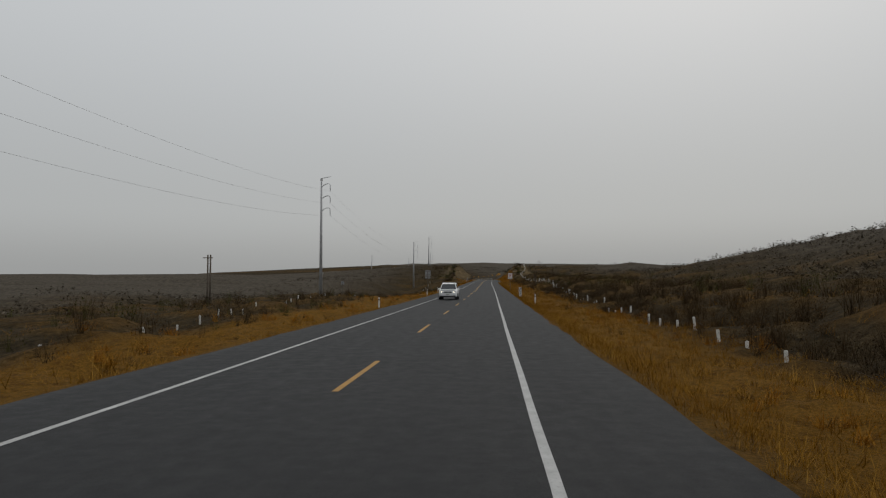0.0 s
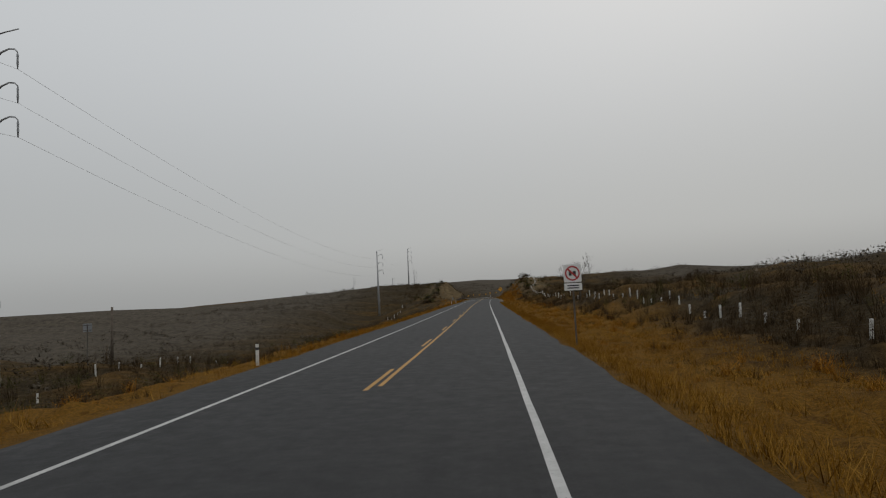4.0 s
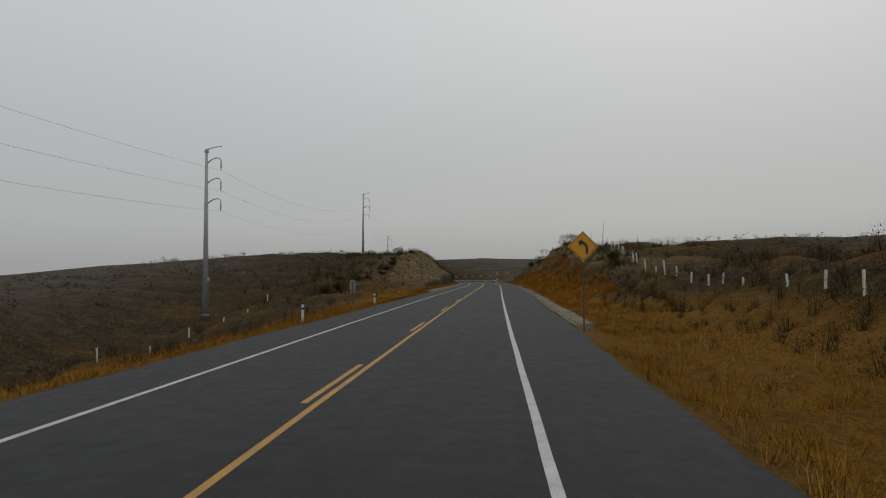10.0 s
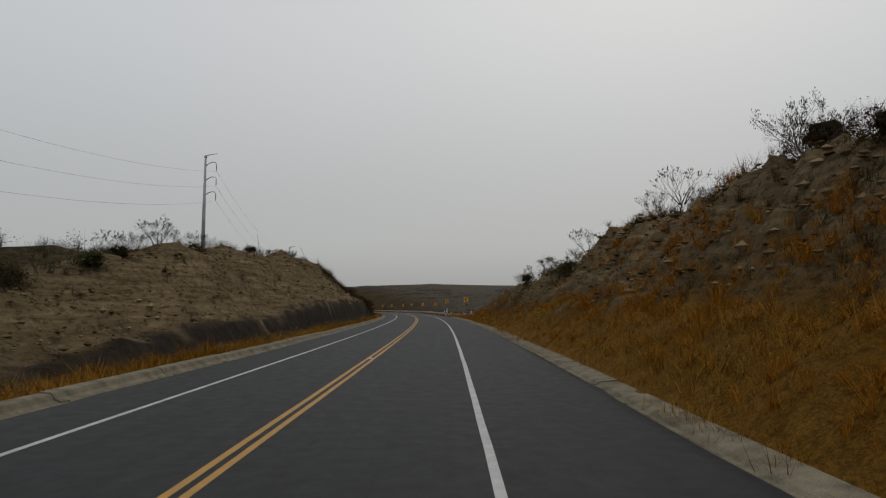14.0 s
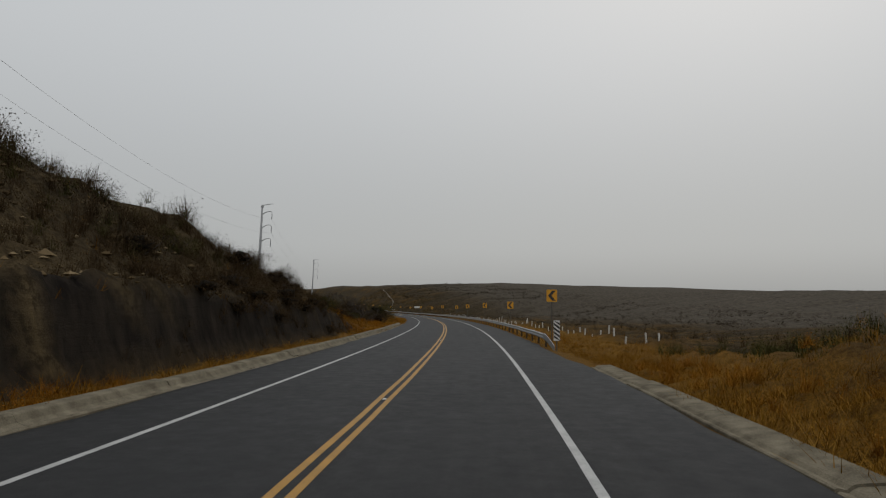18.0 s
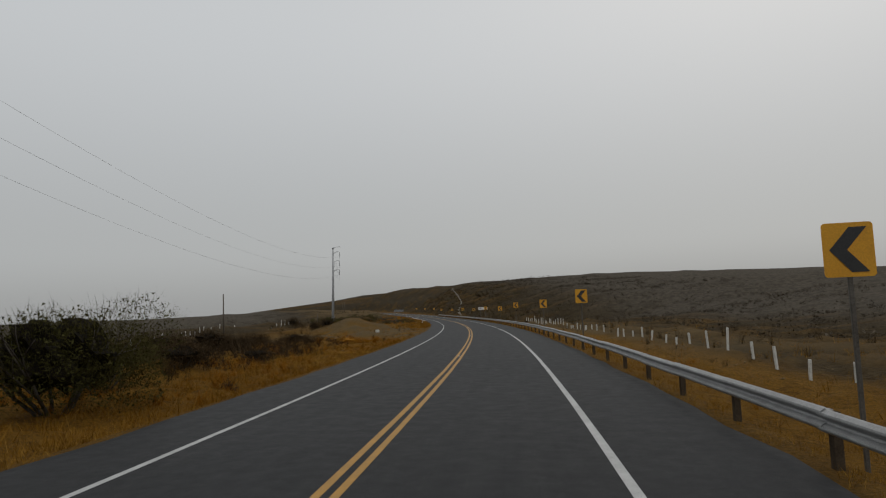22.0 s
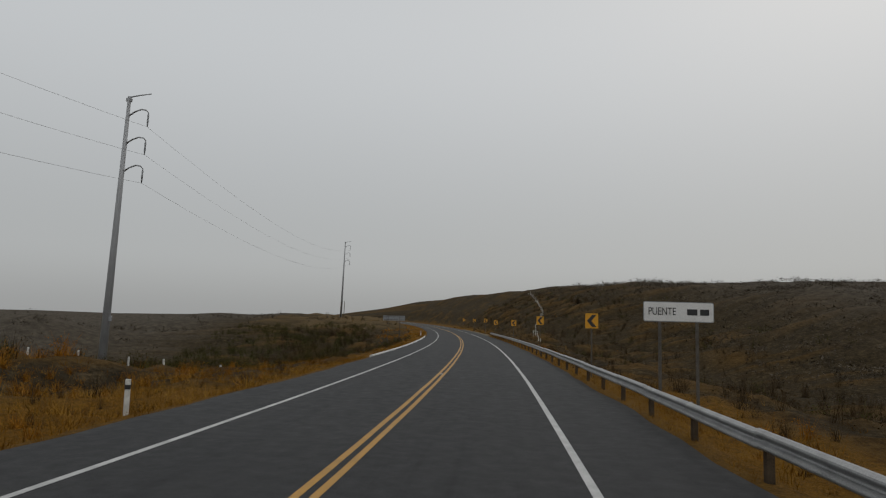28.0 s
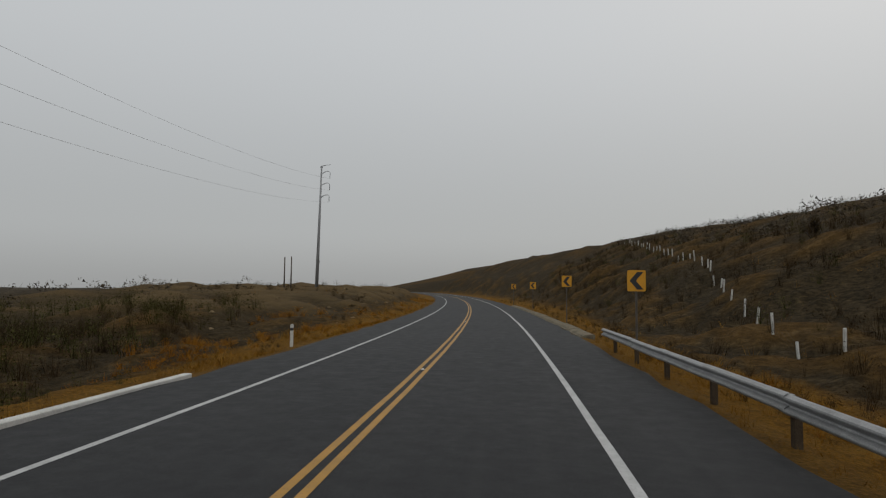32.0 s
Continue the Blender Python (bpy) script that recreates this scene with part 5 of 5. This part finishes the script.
def suv(m):
    root = thing("white_suv", m, "white family SUV with lit headlamps in the oncoming lane", "car")
    part("body", car_body(), CAR_WHITE, root)
    part("cabin", cabin([(-1.2, 1.05), (-0.42, 1.70), (-0.15, 1.79), (0.5, 1.83), (1.8, 1.80), (2.12, 1.70), (2.36, 1.05)]), CAR_WHITE, root)
    part("bonnet", box(1.62, 1.0, 0.05, (0, -1.72, 1.045), 0.02, pose(0, 0, 0, -5, 0, 0)), CAR_WHITE, root)
    part("windscreen", cross_pane(-1.10, 1.13, -0.44, 1.68, 0.07, 1), CAR_GLASS, root)
    part("rear_window", cross_pane(2.34, 1.12, 2.13, 1.66, 0.10, -1), CAR_GLASS, root)
    for k in (-1, 1):
        for pts in ([(-0.80, 1.14), (-0.28, 1.60), (0.10, 1.70), (0.10, 1.14)], [(0.18, 1.14), (0.18, 1.70), (1.0, 1.70), (1.0, 1.14)], [(1.08, 1.14), (1.08, 1.70), (1.85, 1.66), (2.15, 1.18)]):
            part("side_window", cabin_window(pts, k), CAR_GLASS, root)
        part("roof_rail", tube([(k * 0.66, -0.1, 1.83), (k * 0.67, 0.1, 1.89), (k * 0.67, 1.6, 1.88), (k * 0.66, 1.8, 1.81)], 0.02, 6), BLACK_TRIM, root)
        lamp = part("headlamp", box(0.36, 0.12, 0.19, (k * 0.70, -2.33, 0.83), 0.03, pose(0, 0, 0, 0, 0, k * 14)), CHROME, root)
        part("bulb", box(0.12, 0.06, 0.10, (k * 0.66, -2.385, 0.83), 0.02), LAMP, lamp, "lit lamp")
        part("fog_lamp", box(0.16, 0.05, 0.09, (k * 0.68, -2.42, 0.45), 0.02), CHROME, root)
        part("mirror", box(0.22, 0.12, 0.17, (k * 1.06, -0.72, 1.16), 0.04), CAR_WHITE, root)
        part("tail_lamp", box(0.14, 0.10, 0.42, (k * 0.90, 2.36, 0.98), 0.03), TAIL_RED, root)
        part("sill", box(0.06, 2.2, 0.12, (k * 0.99, 0.0, 0.32), 0.02), BLACK_TRIM, root)
        for y in (-0.35, 0.62):
            part("door_handle", box(0.03, 0.2, 0.035, (k * 1.005, y + 0.25, 0.95), 0.008), CHROME, root)
        for y in (-1.5, 1.38):
            wheel_part(root, k * 0.90, y)
    grille = part("grille", box(0.92, 0.06, 0.24, (0, -2.405, 0.80), 0.03), BLACK_TRIM, root)
    for z in (0.73, 0.80, 0.87):
        part("grille_bar", box(0.88, 0.03, 0.03, (0, -2.445, z), 0.008), CHROME, grille)
    part("badge", box(0.14, 0.03, 0.11, (0, -2.46, 0.81), 0.02), CHROME, grille)
    part("lower_bumper", box(1.7, 0.12, 0.22, (0, -2.36, 0.38), 0.04), BLACK_TRIM, root)
    plate = part("number_plate", box(0.34, 0.02, 0.17, (0, -2.45, 0.58), 0.006), SIGN_WHITE, root)
    part("text_bar", box(0.26, 0.01, 0.06, (0, -2.463, 0.58)), SIGN_BLACK, plate)
    return root


suv(Matrix.Translation(place(77.0, -1.75, 0.03)) @ pose(0, 0, 0, 0, 0, math.degrees(float(heading(75.5)))))


# ---- loose stones on the cut faces and flower stalks above them ----
def stones(name, zones, seed, label):
    r = np.random.default_rng(seed)
    base = np.array([(1, 0, 0), (0, 1, 0), (-1, 0, 0), (0, -1, 0), (0, 0, 1), (0, 0, -1)], float)
    faces = np.array([(0, 1, 4), (1, 2, 4), (2, 3, 4), (3, 0, 4), (1, 0, 5), (2, 1, 5), (3, 2, 5), (0, 3, 5)])
    vs, fs, at = [], [], 0
    for count, s0, s1, o0, o1, size in zones:
        for k in range(count):
            s, o = r.uniform(s0, s1), r.uniform(o0, o1)
            sz = min(size * r.gamma(2.0, 0.5), 0.26)
            p = place(s, o, float(land(s, o)) - 0.05)
            w = base * r.uniform(0.6, 1.3, base.shape) * (sz * r.uniform(0.8, 1.4), sz * r.uniform(0.8, 1.7), sz * r.uniform(0.4, 0.8))
            a = float(heading(s)) + r.normal(0, 0.3)
            w = np.stack([w[:, 0] * math.cos(a) - w[:, 1] * math.sin(a), w[:, 0] * math.sin(a) + w[:, 1] * math.cos(a), w[:, 2]], 1)
            vs.append(w + p)
            fs.append(faces + at)
            at += len(base)
    me = np_mesh(name, np.concatenate(vs), np.concatenate(fs), STONE)
    return tagged(new(name, me), label, "stones", kind="stuff")


STONE = plant_material("broken_stone", (0.0, (0.045, 0.031, 0.017)), (0.5, (0.12, 0.086, 0.046)), (1.0, (0.24, 0.18, 0.105)))
stones("cut_face_stones", [(5600, 356, 490, -19.0, -9.3, 0.075), (1600, 345, 425, 11.5, 16.3, 0.085), (2400, 370, 465, 10.2, 16.3, 0.075), (500, 300, 345, -14, -6.6, 0.05), (700, 590, 690, -20, -7, 0.04), (500, 560, 700, 8.5, 20, 0.035),
                           (260, 290, 470, 7.5, 9.0, 0.035), (300, 850, 940, -20, -8, 0.16)], 5, "broken layered stones on the cut banks")


def flower_stalk(s, o, h, bend, seed):
    root = thing("flower_stalk", spot(s, o, -0.1, 40 * seed), "tall thin dry flower stalk bending over the scrub", "plant", "dry flower stalks")
    pts = [(bend * (k / 6) ** 2 * h, 0, h * k / 6 * (1 - 0.12 * (k / 6) ** 2 * abs(bend) * 3)) for k in range(7)]
    part("stalk", tube(pts, [0.05 - 0.006 * k for k in range(7)], 5), BARK, root)
    bm = bmesh.new()
    r = random.Random(seed)
    for k in range(16):
        a = math.tau * k / 16
        L, up = r.uniform(0.5, 0.8), r.uniform(0.3, 0.7)
        d = Vector((math.cos(a), math.sin(a), 0))
        n = Vector((-math.sin(a), math.cos(a), 0)) * 0.05
        v = [bm.verts.new(n), bm.verts.new(-n), bm.verts.new(d * L * 0.5 - n * 0.9 + Vector((0, 0, up * 0.7))), bm.verts.new(d * L + Vector((0, 0, up))), bm.verts.new(d * L * 0.5 + n * 0.9 + Vector((0, 0, up * 0.7)))]
        bm.faces.new(v)
    part("leaf_rosette", bm, BRUSH_OLIVE, root)
    return root


for k, (s, o, h, bend) in enumerate(((473, -19.0, 4.2, -0.28), (360, 17.5, 3.3, -0.3), (355, 18.5, 4.0, -0.08), (392, 16.5, 2.6, -0.35), (441, -20.0, 3.2, 0.1), (330, 18.5, 3.0, -0.2), (500, -18.0, 3.0, 0.2))):
    flower_stalk(s, o, h, bend, k + 1)


# ---- raised road studs between the yellow lines ----
stud_bm = bmesh.new()
top = [stud_bm.verts.new((x, y, 0.022)) for x, y in ((-0.03, -0.025), (0.03, -0.025), (0.03, 0.025), (-0.03, 0.025))]
low = [stud_bm.verts.new((x, y, 0.0)) for x, y in ((-0.05, -0.05), (0.05, -0.05), (0.05, 0.05), (-0.05, 0.05))]
stud_bm.faces.new(top)
for k in range(4):
    stud_bm.faces.new((low[k], low[(k + 1) % 4], top[(k + 1) % 4], top[k]))
stud_mesh = bpy.data.meshes.new("road_stud")
stud_bm.to_mesh(stud_mesh)
stud_bm.free()
for k in range(18):
    st = 350.0 + 29.5 * k
    x, y, z = place(st, 0.0, 0.052)
    part("road_stud", stud_mesh, SIGN_WHITE, road, "small pale reflective stud", m=pose(x, y, z, 0, 0, math.degrees(float(heading(st)))))
